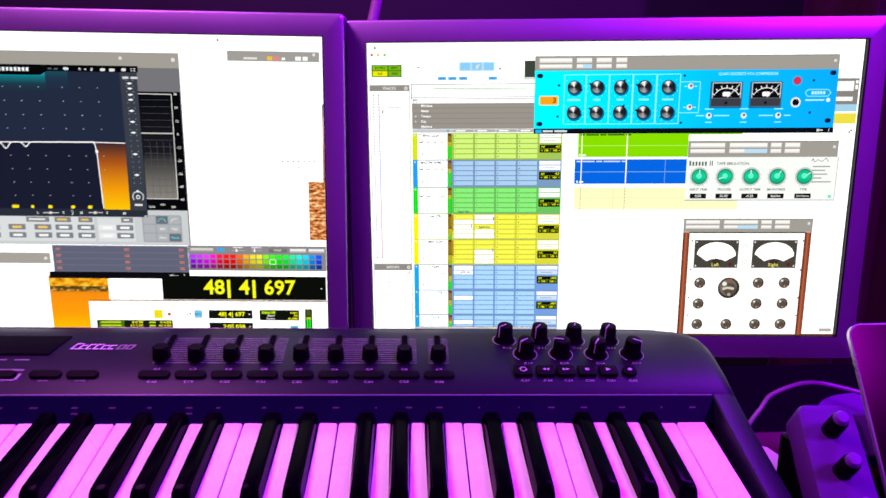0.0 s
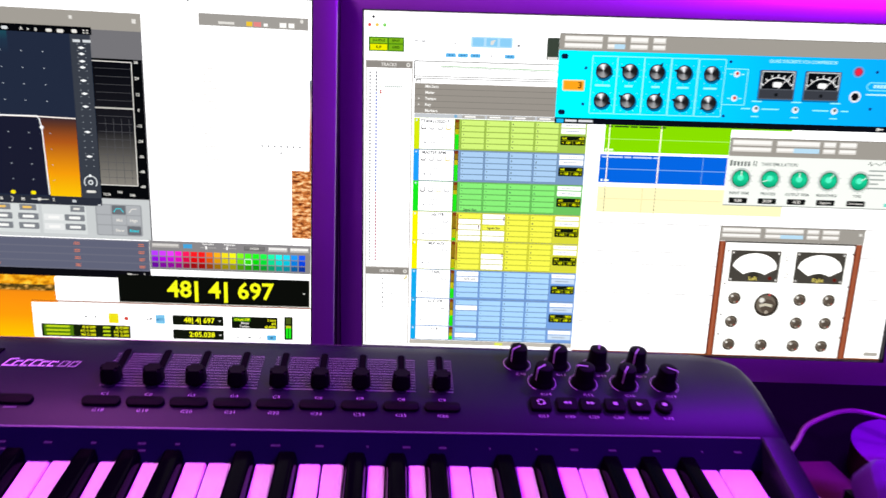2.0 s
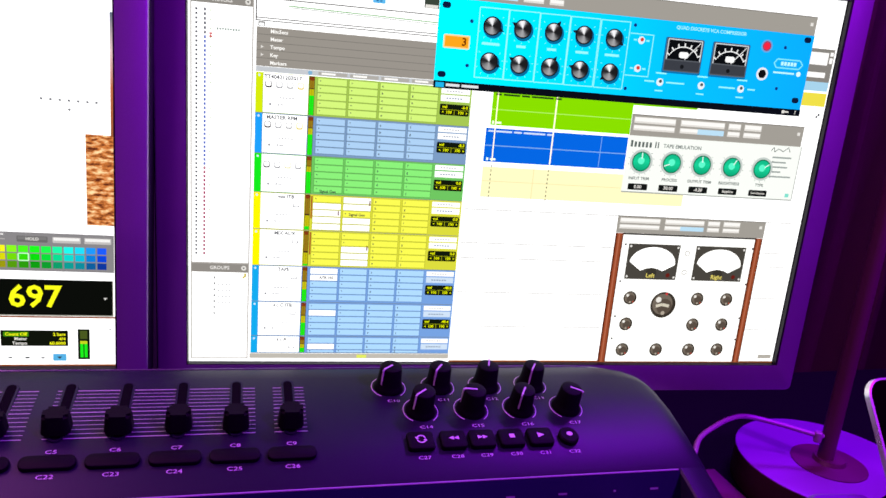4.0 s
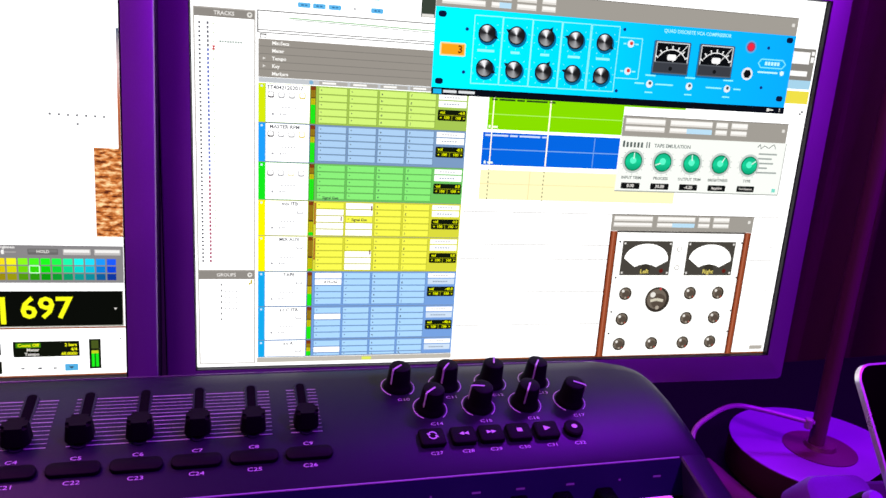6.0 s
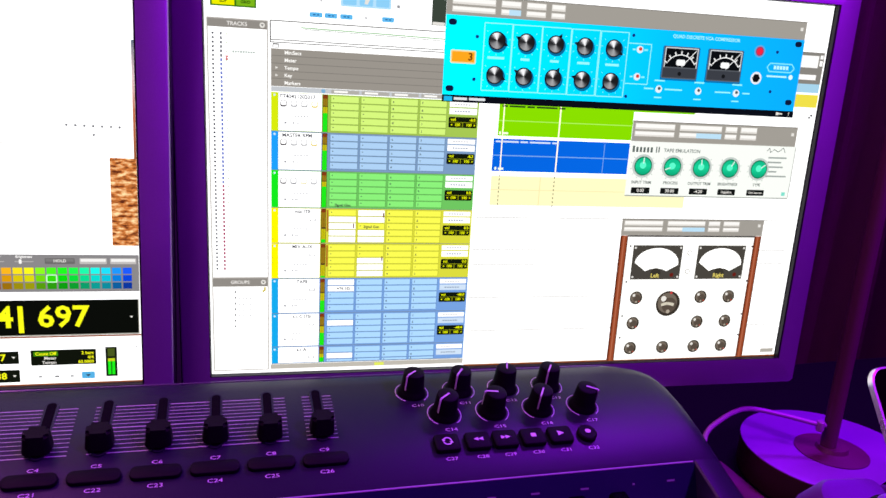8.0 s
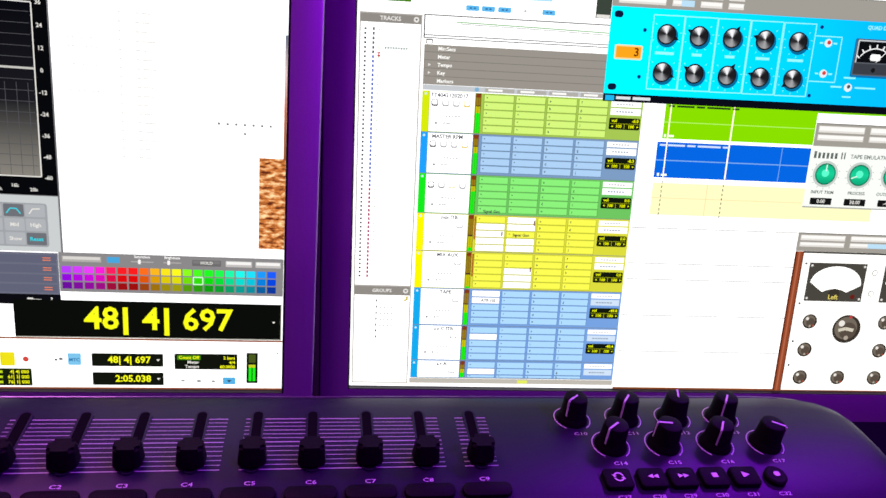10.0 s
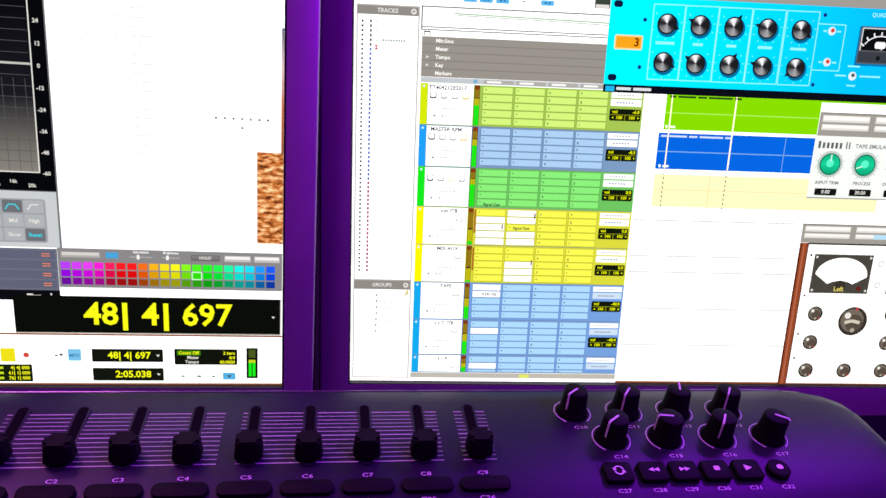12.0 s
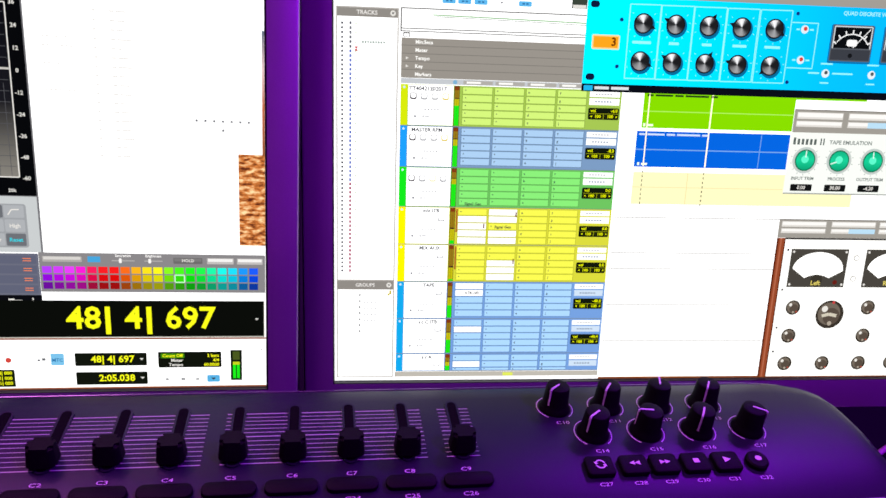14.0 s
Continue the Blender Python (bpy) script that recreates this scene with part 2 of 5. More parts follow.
def curtain():
    bm = bmesh.new()
    cols, rows_n = 150, 10
    grid = []
    for j in range(rows_n + 1):
        z = 0.02 + 2.4 * j / rows_n
        line = []
        for i in range(cols + 1):
            u = i / cols
            fold = 0.028 * math.sin(u * 62 + 1.1 * math.sin(u * 17)) + 0.012 * math.sin(u * 143 + z)
            line.append(bm.verts.new((0.62 + 1.2 * u, 1.12 + fold + 0.02 * math.sin(z * 2 + u * 9), z)))
        grid.append(line)
    for a, b in zip(grid, grid[1:]):
        for i in range(cols):
            bm.faces.new((a[i], a[i + 1], b[i + 1], b[i]))
    bmesh.ops.solidify(bm, geom=bm.faces[:], thickness=0.002)
    ob = part("curtain", bm, CLOTH, None, "", True)
    return tagged(ob, "dark red velvet curtain hanging in folds behind the desk", "curtain")


curtain()

# ---- the two displays ----
SCREEN_H, RIM = 280.0, 20.0
WHITE = glow("FFFFFF", 1.5)


class Panel:
    """Draws flat lit patches on a display; u and v in millimetres on the glass, v up."""

    def __init__(self, base, u0, lift):
        self.base, self.u0, self.lift = base, u0, lift

    def at(self, u, v, layer):
        return ((u - self.u0) / 1000 - 0.226, -0.00012 * layer, v / 1000 + self.lift)

    def holder(self, name, parent, label):
        """Windows are parts of the display, and what they show are their sub-parts."""
        if label or parent is None or name in ("track_strip", "plugin_window", "plugin_header", "audio_clip"):
            return self.base
        while parent is not self.base and parent.parent is not self.base:
            parent = parent.parent
        return parent

    def shape(self, name, outlines, mat, layer, parent=None, label=""):
        me = bpy.data.meshes.new(name)
        vs, fs = [], []
        for o in outlines:
            fs.append(list(range(len(vs), len(vs) + len(o))))
            vs += [self.at(u, v, layer) for u, v in o]
        me.from_pydata(vs, [], fs)
        me.materials.append(mat)
        return link(name, me, self.holder(name, parent, label), label)

    def rect(self, name, u0, v0, u1, v1, mat, layer, parent=None, label=""):
        return self.shape(name, [[(u0, v0), (u1, v0), (u1, v1), (u0, v1)]], mat, layer, parent, label)

    def rects(self, name, boxes, mat, layer, parent=None):
        if len(boxes) <= 16:
            one = name[:-1] if name.endswith("s") and not name.endswith("ss") else name
            for a, b, c, d in boxes:
                last = self.rect(one, a, b, c, d, mat, layer, parent)
            return last
        many = self.shape(name, [[(a, b), (c, b), (c, d), (a, d)] for a, b, c, d in boxes], mat, layer, parent)
        return tagged(many, kind="stuff")

    def soft(self, name, u0, v0, u1, v1, r, mat, layer, parent=None):
        return self.shape(name, [rounded(u0, u1, v0, v1, r, 4)], mat, layer, parent)

    def disc(self, name, u, v, r, mat, layer, parent=None, steps=24):
        return self.shape(name, [[(u + r * math.cos(2 * math.pi * i / steps), v + r * math.sin(2 * math.pi * i / steps)) for i in range(steps)]], mat, layer, parent)

    def stroke(self, name, pts, w, mat, layer, parent=None):
        qs = []
        for (a, b), (c, d) in zip(pts, pts[1:]):
            k = math.hypot(c - a, d - b) or 1
            p, q = -(d - b) / k * w / 2, (c - a) / k * w / 2
            qs.append([(a + p, b + q), (a - p, b - q), (c - p, d - q), (c + p, d + q)])
        return self.shape(name, qs, mat, layer, parent)

    def words(self, text, u, v, size, mat, layer, parent=None, align="CENTER", bold=0.026):
        x, y, z = self.at(u, v, layer)
        return letters("lettering", text, size / 1000, mat, self.holder("lettering", parent, ""), pose(x, y, z, 90, 0, 0), align, "", bold)


def display(m, lift, label, gap=0.0016):
    mon = thing("computer_monitor", m, label, "monitor", "pair of computer monitors on the desk")
    w, h, r = 0.226, SCREEN_H / 1000, RIM / 1000
    g = 0.0009
    x0, x1, z0, z1 = -w - r, w + r, lift - r - 0.003, lift + h + r
    # bezel ring with an opening through it
    bm = bmesh.new()
    outer = rounded(x0, x1, z0, z1, 0.004, 5)
    k = len(outer) // 4
    inner = [(w + gap, lift + h + g), (-w - g, lift + h + g), (-w - g, lift - g), (w + gap, lift - g)]
    yf, yb = -0.0042, 0.022
    bev = 0.0022
    rings = []
    for y, ins in ((yb, 0.0), (yf + bev, 0.0), (yf + bev * 0.35, bev * 0.3), (yf, bev)):
        cx, cz = (x0 + x1) / 2, (z0 + z1) / 2
        rings.append([bm.verts.new((a - math.copysign(ins, a - cx), y, b - math.copysign(ins, b - cz))) for a, b in outer])
    n = len(outer)
    for a, b in zip(rings, rings[1:]):
        for i in range(n):
            bm.faces.new((a[i], a[(i + 1) % n], b[(i + 1) % n], b[i]))
    fi = [bm.verts.new((a, yf, b)) for a, b in inner]
    bi = [bm.verts.new((a, 0.004, b)) for a, b in inner]
    top = rings[-1]
    for c in range(4):
        seg = [top[c * k + i] for i in range(k)]
        for i in range(k - 1):
            bm.faces.new((seg[i], seg[i + 1], fi[c]))
        bm.faces.new((seg[-1], top[((c + 1) * k) % n], fi[(c + 1) % 4], fi[c]))
        bm.faces.new((fi[c], fi[(c + 1) % 4], bi[(c + 1) % 4], bi[c]))
    part("bezel", bm, ALU, mon, "brushed aluminium bezel", True)
    # dark gasket round the glass
    e = 0.0006
    gk = part("gasket", boxed(-w - g, w + gap, 0.0005, 0.003, lift - g, lift + h + g), GASKET, mon, "black rubber gasket")
    for a, b, c, d in ((-w - g, lift - g, w + gap, lift - g + e), (-w - g, lift + h + g - e, w + gap, lift + h + g), (-w - g, lift - g + e, -w - g + e, lift + h + g - e), (w + 0.0006, lift - g + e, w + gap, lift + h + g - e)):
        part("gasket_side", boxed(a, c, -0.0040, 0.0004, b, d), GASKET, gk)
    part("back_shell", boxed(x0 + 0.004, x1 - 0.004, 0.0222, 0.042, z0 + 0.004, z1 - 0.004, bevel=0.008), ALU, mon)
    # black bands along both upright sides of the case, in place of the gap's shade
    for sx in (x0, x1):
        part("side_shade", boxed(sx - 0.0004, sx + 0.0004, yf + 0.0026, yb - 0.0004, z0 + 0.005, z1 - 0.005), GASKET, mon, "black band standing in for shade on the side")
    # hinged foot behind the panel
    bm = bmesh.new()
    prism(bm, [(0.042, lift + 0.10), (0.047, lift + 0.10), (0.10, 0.004), (0.19, 0.004), (0.19, 0.0), (0.096, 0.0)], -0.09, 0.09, "x")
    part("foot", bm, ALU_EDGE, mon, "bent aluminium foot")
    return mon


R_LIFT, L_LIFT = 0.8197 - DESK_Z, 0.8242 - DESK_Z
right_pose = pose(-0.0251, 0.6967, 0.8197, -0.65, 0.03, -4.41) @ Matrix.Translation((0.226, 0, -R_LIFT))
left_pose = pose(-0.0694, 0.6829, 0.8242, 0.81, 1.28, -0.92) @ Matrix.Translation((-0.226, 0, -L_LIFT))
monitor_r = display(right_pose, R_LIFT, "aluminium-framed widescreen monitor showing a track list and plugin windows", 0.0024)
monitor_l = display(left_pose, L_LIFT, "aluminium-framed widescreen monitor showing an equaliser and a yellow counter")

# ---- picture on the second display: recording program ----
P = Panel(monitor_r, 0.0, R_LIFT)
screen = P.rect("screen", 0, 0, 452, 280, WHITE, 0, None, "lit display glass with a white program window")
DARK = glow("5C5A58")
INK, PALE = glow("3A3A40"), glow("E9E6E0")
YELLOW = glow("E8F000", 1.2)

# menu dots and mode buttons
P.disc("menu_mark", 7.5, 275.5, 1.1, INK, 2, screen, 12)
for du, h in ((4.5, "F06058"), (10.4, "F8D060"), (16.4, "80D860")):
    P.disc("window_button", du, 269.4, 1.4, glow(h), 2, screen, 14)
P.rect("mode_panel", 3.8, 249.3, 32, 260.4, glow("3F7A14"), 2, screen)
P.rect("mode_button", 5.0, 250.2, 18.6, 254.8, glow("F2F000"), 3, screen)
P.rect("mode_button", 5.0, 255.6, 18.6, 259.4, glow("8FC81E"), 3, screen)
P.rect("mode_button", 19.8, 250.2, 31, 254.8, glow("7DB81A"), 3, screen)
P.rect("mode_button", 19.8, 255.6, 31, 259.4, glow("7DB81A"), 3, screen)
for tx, u, v in (("SHUFFLE", 11.8, 257.5), ("SPOT", 25.4, 257.5), ("SLIP", 11.8, 252.5), ("GRID", 25.4, 252.5)):
    P.words(tx, u, v, 2.6, glow("20400A"), 4, screen)
P.soft("transport_strip", 85.1, 254.3, 118.1, 262.6, 1, glow("B8E4FF"), 2, screen)
for u in (86.5, 97.3, 108.1):
    P.soft("tool_button", u, 255.4, u + 8.8, 261.6, 0.8, glow("8FD2FA"), 3, screen)
P.shape("tool_mark", [[(100.5, 256.5), (102.6, 256.5), (104.5, 260.6), (101.0, 259.6)]], PALE, 4, screen)
for u in (65.3, 74.9, 84.9, 112.3):
    P.soft("tool_button", u, 246.3, u + 8.1, 249.4, 0.8, glow("63BDF4"), 2, screen)
    P.rects("tool_mark", [(u + 2.2, 247.4, u + 3.8, 248.3), (u + 4.6, 247.4, u + 6, 248.3)], glow("2F6FA8"), 3, screen)
P.rects("tool_mark", [(40, 258, 43, 258.8), (46, 257.5, 49, 258.5), (72, 256.2, 73, 257.4), (122, 255.5, 124, 257.5), (101, 247.5, 102.5, 248.5)], glow("9A9AA0"), 2, screen)
P.rect("counter_corner", 145.6, 246.4, 155.2, 263.4, glow("3C463C"), 2, screen)
P.rect("counter_field", 146.2, 246.6, 154.6, 248.6, PALE, 3, screen)

# side list
P.rect("list_frame", 1.4, 2.2, 39.2, 242.4, glow("B9B4AE"), 1, screen)
P.rects("list_field", [(2.2, 71.5, 38.4, 236.6), (2.2, 3, 38.4, 64.6)], WHITE, 2, screen)
P.rects("list_header", [(2.0, 236.6, 38.4, 241.6), (2.0, 64.8, 38.4, 70.6)], glow("938E88"), 2, screen)
P.words("TRACKS", 20, 239.1, 3.4, glow("ECE8E4"), 3, screen)
P.words("GROUPS", 20, 67.7, 3.3, glow("ECE8E4"), 3, screen)
for v in (239.2, 67.8):
    P.disc("list_button", 35.6, v, 1.7, PALE, 3, screen, 16)
    P.shape("list_mark", [[(34.7, v + 0.5), (36.5, v + 0.5), (35.6, v - 0.7)]], DARK, 4, screen)
rnd = random.Random(4)
dots, tints = [], {"6A7AC8": [], "B05070": [], "B8C8A0": [], "70707A": []}
for i in range(58):
    v = 232 - i * 2.72
    dots.append((4.4, v, 5.7, v + 1.3))
    col = "6A7AC8" if i < 36 and i > 5 else ("B05070" if i >= 36 else "70707A")
    tints[col].append((9.4, v - 0.2, 10.7, v + 1.6))
    if i % 2 == 0 and i < 50:
        tints["B8C8A0"].append((13.0, v, 13.7, v + 1.0))
P.rects("dot_column", dots, glow("55555E"), 3, screen)
for h, bx in tints.items():
    P.rects("icon_column", bx, glow(h), 3, screen)
P.rects("list_names", [(17 + 1.6 * i, 221.2 + 0.1 * (i % 3), 18.1 + 1.6 * i, 222.6) for i in range(9)], glow("9AA8A0"), 3, screen)
P.rects("list_mark", [(12.6, 216.5, 14.4, 217.4), (13.2, 217.2, 13.9, 218.6), (12.6, 218.4, 14.4, 219.2)], glow("D04048"), 3, screen)
P.rects("dot_column", [(16.2, 60 - 4.2 * i, 17.0, 61.6 - 4.2 * i) for i in range(7)], INK, 3, screen)
P.rects("list_names", [(19 + 2.4 * i, 55.5 - 4.2 * j, 20 + 2.4 * i, 56.4 - 4.2 * j) for i in range(4) for j in range(4)], glow("B8B8BC"), 3, screen)
P.rects("list_flag", [(36.0, 61.4, 37.2, 64.2), (34.9, 60.6, 36.0, 62.0)], glow("C8B400"), 3, screen)

# rulers
P.rect("ruler_frame", 40.2, 229.0, 196, 243.0, DARK, 1, screen)
P.rects("ruler_field", [(41, 231.2, 196, 242.3), (41, 229.6, 196, 230.6)], WHITE, 2, screen)
P.stroke("overview_line", [(60, 239.2), (110, 238.6), (156, 237.9)], 0.7, glow("86B87E"), 3, screen)
P.stroke("overview_line", [(62, 238.2), (120, 237.4), (156, 236.6)], 0.4, glow("6E746C"), 3, screen)
P.rects("ruler_icon", [(42, 225.9, 46, 228.6)], DARK, 5, screen)
P.rects("ruler_icon", [(42.5, 226.2, 45.5, 227.8)], WHITE, 6, screen)
P.rect("ruler_field", 41, 225.4, 196, 229.0, WHITE, 4, screen)
P.rect("ruler_block", 41, 201.6, 200, 225.4, glow("9C968E"), 3, screen)
P.rects("ruler_lines", [(41, v, 200, v + 0.35) for v in (206.4, 211.2, 216.0, 220.8)], glow("7C7872"), 4, screen)
for i, tx in enumerate(("Min:Secs", "Meter", "Tempo", "Key", "Markers")):
    P.words(tx, 49.5, 223.0 - 4.8 * i, 3.1, glow("F4F2EE", 1.2), 5, screen, "LEFT")
for v in (213.4, 208.6):
    P.shape("ruler_mark", [[(43.8, v - 0.9), (45.6, v), (43.8, v + 0.9)]], PALE, 5, screen)
P.rect("column_header", 41, 198.2, 182, 201.4, glow("C9CDD2"), 3, screen)
P.rects("column_title", [(80 + 20.3 * i, 198.6, 98.5 + 20.3 * i, 200.9) for i in range(5)], glow("B4B0AA"), 4, screen)
P.rects("column_title", [(82 + 20.3 * i, 199.2, 91 + 20.3 * i, 200.4) for i in range(5)], glow("F2F0EC", 1.2), 5, screen)
P.disc("column_mark", 74.8, 199.8, 1.4, glow("7FB4D8"), 5, screen, 12)


def track_row(top, bottom, bar, ground, cell, title, buttons, level, filled, vol="0.0"):
    """One track of the edit window: colour bar, name, meter, four insert columns, volume."""
    row = P.rect("track_strip", 41.0, bottom + 0.4, 182.2, top, glow(ground), 2, screen)
    h = (top - bottom - 0.4)
    P.rect("colour_bar", 41.2, bottom + 0.4, 45.4, top, glow(bar, 1.1), 3, row)
    P.disc("bar_mark", 43.2, top - 1.8, 0.8, glow("D8F0FF"), 4, row, 10)
    P.rect("name_field", 45.8, bottom + 0.7, 74.0, top - 0.3, WHITE, 3, row)
    if title == "#":
        P.words("TT40421202017", 58, top - 2.5, 3.5, glow("4A4A52"), 4, row)
    elif title:
        P.words(title, 58 if buttons else 62, top - 2.4, 3.4, glow("4A4A52"), 4, row)
    if buttons and h > 20:
        for i, b in enumerate(buttons):
            u = 46.9 + 6.75 * i
            P.soft("track_button", u, top - 9.2, u + 4.2, top - 5.0, 1.2, glow(b), 4, row)
            P.soft("track_button_face", u + 0.5, top - 8.2, u + 3.7, top - 5.3, 1.0, WHITE, 5, row)
    elif h > 10:
        P.soft("track_button", 66.8, top - 9.2, 71.0, top - 6.6, 0.8, glow("9A9AA0"), 4, row)
        P.soft("track_button_face", 67.3, top - 8.6, 70.5, top - 6.2, 0.6, WHITE, 5, row)
    if h > 20:
        P.rects("name_marks", [(49.6, bottom + 5.2, 51.0, bottom + 6.6), (55, bottom + 5.2, 55.8, bottom + 6.6), (56.6, bottom + 5.6, 59.2, bottom + 6.2)] + [(56 + 2 * i, bottom + 10, 57.2 + 2 * i, bottom + 10.7) for i in range(5)], glow("A0A0A6"), 4, row)
    P.rect("meter_well", 74.5, bottom + 0.6, 78.0, top - 0.2, glow("4C3420"), 3, row)
    lv = bottom + 0.8 + (h - 1.2) * level
    for u in (74.8, 76.3):
        P.rect("level_meter", u, bottom + 0.8, u + 1.4, lv, glow("18E818", 1.1), 4, row)
        P.rect("level_meter", u, lv, u + 1.4, lv + (top - 0.6 - lv) * 0.35, glow("C8C010"), 4, row)
        P.rect("level_meter", u, lv + (top - 0.6 - lv) * 0.4, u + 1.4, top - 0.6, glow("9A7A18"), 4, row)
        P.rect("level_meter", u, top - 2.8, u + 1.4, top - 0.6, glow("8A3A14"), 5, row)
    shade = "%02X%02X%02X" % tuple(int(int(ground[i:i + 2], 16) * 0.86) for i in (0, 2, 4))
    P.rect("strip_edge", 41.0, bottom, 182.2, bottom + 0.4, glow("7C8488"), 2, row)
    ch = 4.75
    edges = []
    for c in range(4):
        u = 80.0 + 20.2 * c
        for k in range(5):
            a, b = top - 0.9 - ch * (k + 1) + 0.75, top - 0.9 - ch * k
            if b < bottom + 2:
                continue
            a = max(a, bottom + 0.8)
            edges.append((u - 0.4, a - 0.4, u + 18.9, b + 0.3))
            P.rect("insert_slot", u, a, u + 18.5, b, glow("FFFFFF", 1.3) if (c, k) in filled else glow(cell, 1.12), 3, row)
            if c >= 2:
                P.words("abcde"[k] if c == 2 else "fghij"[k], u + 1.6, (a + b) / 2, 2.2, glow("3A4450"), 4, row)
            elif (c, k) not in filled:
                P.rect("slot_mark", u + 1.3, (a + b) / 2, u + 2.0, (a + b) / 2 + 0.6, glow("3A4450"), 4, row)
    P.rects("slot_grid", edges, glow(shade), 2.5, row)
    for a, b in ((4.4, 1.0), (9.4, 5.2)):
        if top - a > bottom:
            P.rect("output_field", 161.2, top - a, 181.0, top - b, glow("FFFFFF", 1.2) if b < 4 or ground != "78A4E4" else glow("D4E6FA"), 3, row)
            P.rects("field_marks", [(165 + 1.9 * i, top - (a + b) / 2 - 0.4, 166.2 + 1.9 * i, top - (a + b) / 2 + 0.4) for i in range(6)], glow("B8B8BE") if b < 4 else glow("7E8EA8"), 4, row)
    if h > 20:
        P.soft("volume_box", 161.0, top - 18.6, 181.2, top - 11.2, 0.9, glow("12190C"), 3, row)
        P.words("vol", 162.6, top - 13.0, 2.8, YELLOW, 4, row, "LEFT")
        P.words(vol, 180.2, top - 13.0, 2.8, YELLOW, 4, row, "RIGHT")
        P.rects("pan_divider", [(170.9, top - 18.2, 171.3, top - 15.0), (161.8, top - 15.0, 180.6, top - 14.7)], glow("A8B010"), 4, row)
        P.shape("pan_mark", [[(163.6, top - 17.2), (163.6, top - 16.0), (162.4, top - 16.6)]], YELLOW, 5, row)
        P.shape("pan_mark", [[(179.2, top - 17.2), (179.2, top - 16.0), (180.4, top - 16.6)]], YELLOW, 5, row)
        for u in (162.6, 172.2):
            P.soft("pan_field", u, top - 18.0, u + 8.2, top - 15.2, 0.5, glow("23280A"), 4, row)
            P.words("100", u + (4.7 if u < 170 else 3.3), top - 16.6, 2.7, YELLOW, 5, row)
    if ground == YELLOW_ROW:
        P.rect("gain_meter", 78.4, bottom + h * 0.35, 79.5, top - 1.0, glow("B4682A"), 4, row)
    return row


YELLOW_ROW = "DEDE3E"
grey4 = ("5A5458", "B0B0B4", "B8B8BA", "E8D070")
track_row(197.8, 172.3, "D2E40A", "A8CA54", "CEEE78", "#", grey4, 0.52, (), "-6.0")
track_row(172.3, 146.3, "1D9CF4", "7E9EC6", "A8CAEC", "MASTER RPM", grey4, 0.55, (), "-8.3")
track_row(146.3, 120.6, "12E41C", "70C862", "86E876", "", ("6A6468", "A8A8AC", "F0E8C0", "B0B0B4"), 0.6, ())
track_row(120.6, 95.6, "FFF200", YELLOW_ROW, "F2F250", "mix ITB", (), 0.1, ((0, 1), (0, 2), (0, 3), (0, 4), (1, 0), (1, 1), (1, 3), (1, 4)))
track_row(95.6, 70.2, "FFF200", YELLOW_ROW, "F2F250", "MIX AUX", (), 0.05, ((1, 2), (1, 3), (1, 4)))
track_row(70.2, 44.4, "12A6E8", "78A4E4", "AAD4FA", "TAPE", (), 0.36, ((0, 0), (0, 1)), "-48.0")
track_row(44.4, 19.2, "12A6E8", "78A4E4", "AAD4FA", "s.c C ITB", (), 0.4, ((0, 1),), "-48.4")
track_row(19.2, 6.4, "12A6E8", "78A4E4", "AAD4FA", "s.c A", (), 0.3, ((0, 1),))
P.words("Signal Gen", 89.2, 123.0, 2.6, INK, 5, screen)
P.words("Signal Gen", 109.6, 107.9, 2.6, INK, 5, screen)
P.words("ATR-102", 91.0, 62.6, 2.6, INK, 5, screen)
P.rects("slot_lamp", [(96.6, 107.0, 97.4, 110.0), (117.6, 114.6, 118.4, 118.0), (117.4, 83.0, 118.2, 86.4)], glow("6A1E22"), 5, screen)
P.rect("scroll_bar", 40.4, 2.6, 182.4, 6.2, glow("C4BEB4"), 3, screen)
P.rect("scroll_mark", 115, 3.0, 122, 5.4, glow("E6EE60"), 4, screen)

# clips on the time line
P.rect("audio_clip", 197.0, 174.9, 299.6, 197.6, glow("86DA00", 1.08), 2, screen, "bright green audio clip")
P.rect("audio_clip", 299.6, 195.6, 348.8, 197.8, glow("86DE00"), 2, screen)
P.rect("audio_clip", 194.4, 149.6, 299.2, 172.8, glow("0563DC", 1.1), 2, screen, "deep blue audio clip")
P.rect("audio_clip", 194.6, 124.8, 349.2, 146.2, glow("FBF5C0", 1.12), 2, screen, "pale yellow audio clip")
P.rects("clip_line", [(197, 185.2, 299, 185.8)], glow("B4F060", 1.1), 3, screen)
P.rects("clip_line", [(194.6, 160.6, 299, 161.3), (279, 150, 279.5, 172)], glow("7FB0F0"), 3, screen)
P.rects("clip_line", [(194.6, 136, 299, 136.4), (231.5, 125, 232, 146)], glow("F0DCA0", 1.1), 3, screen)
P.rects("marker_line", [(200.2, 150, 201.0, 197.4), (242.2, 150, 243.2, 197.4)], glow("FFF0D0", 1.4), 4, screen)
P.rects("marker_line", [(200.4, 124.8 + 3.0 * i, 200.9, 126.4 + 3.0 * i) for i in range(8)] + [(242.2, 124 + 3.0 * i, 242.8, 125.4 + 3.0 * i) for i in range(8)], glow("3C3C30"), 4, screen)
for u0, v0, h in ((199.0, 195.0, "24401A"), (196.0, 170.2, "DCE8FF")):
    for w0, w1 in ((0, 4), (5.4, 17), (18.4, 24), (25.4, 41), (42.4, 47)):
        P.rect("clip_title", u0 + w0, v0, u0 + w1, v0 + 1.2, glow(h), 4, screen)
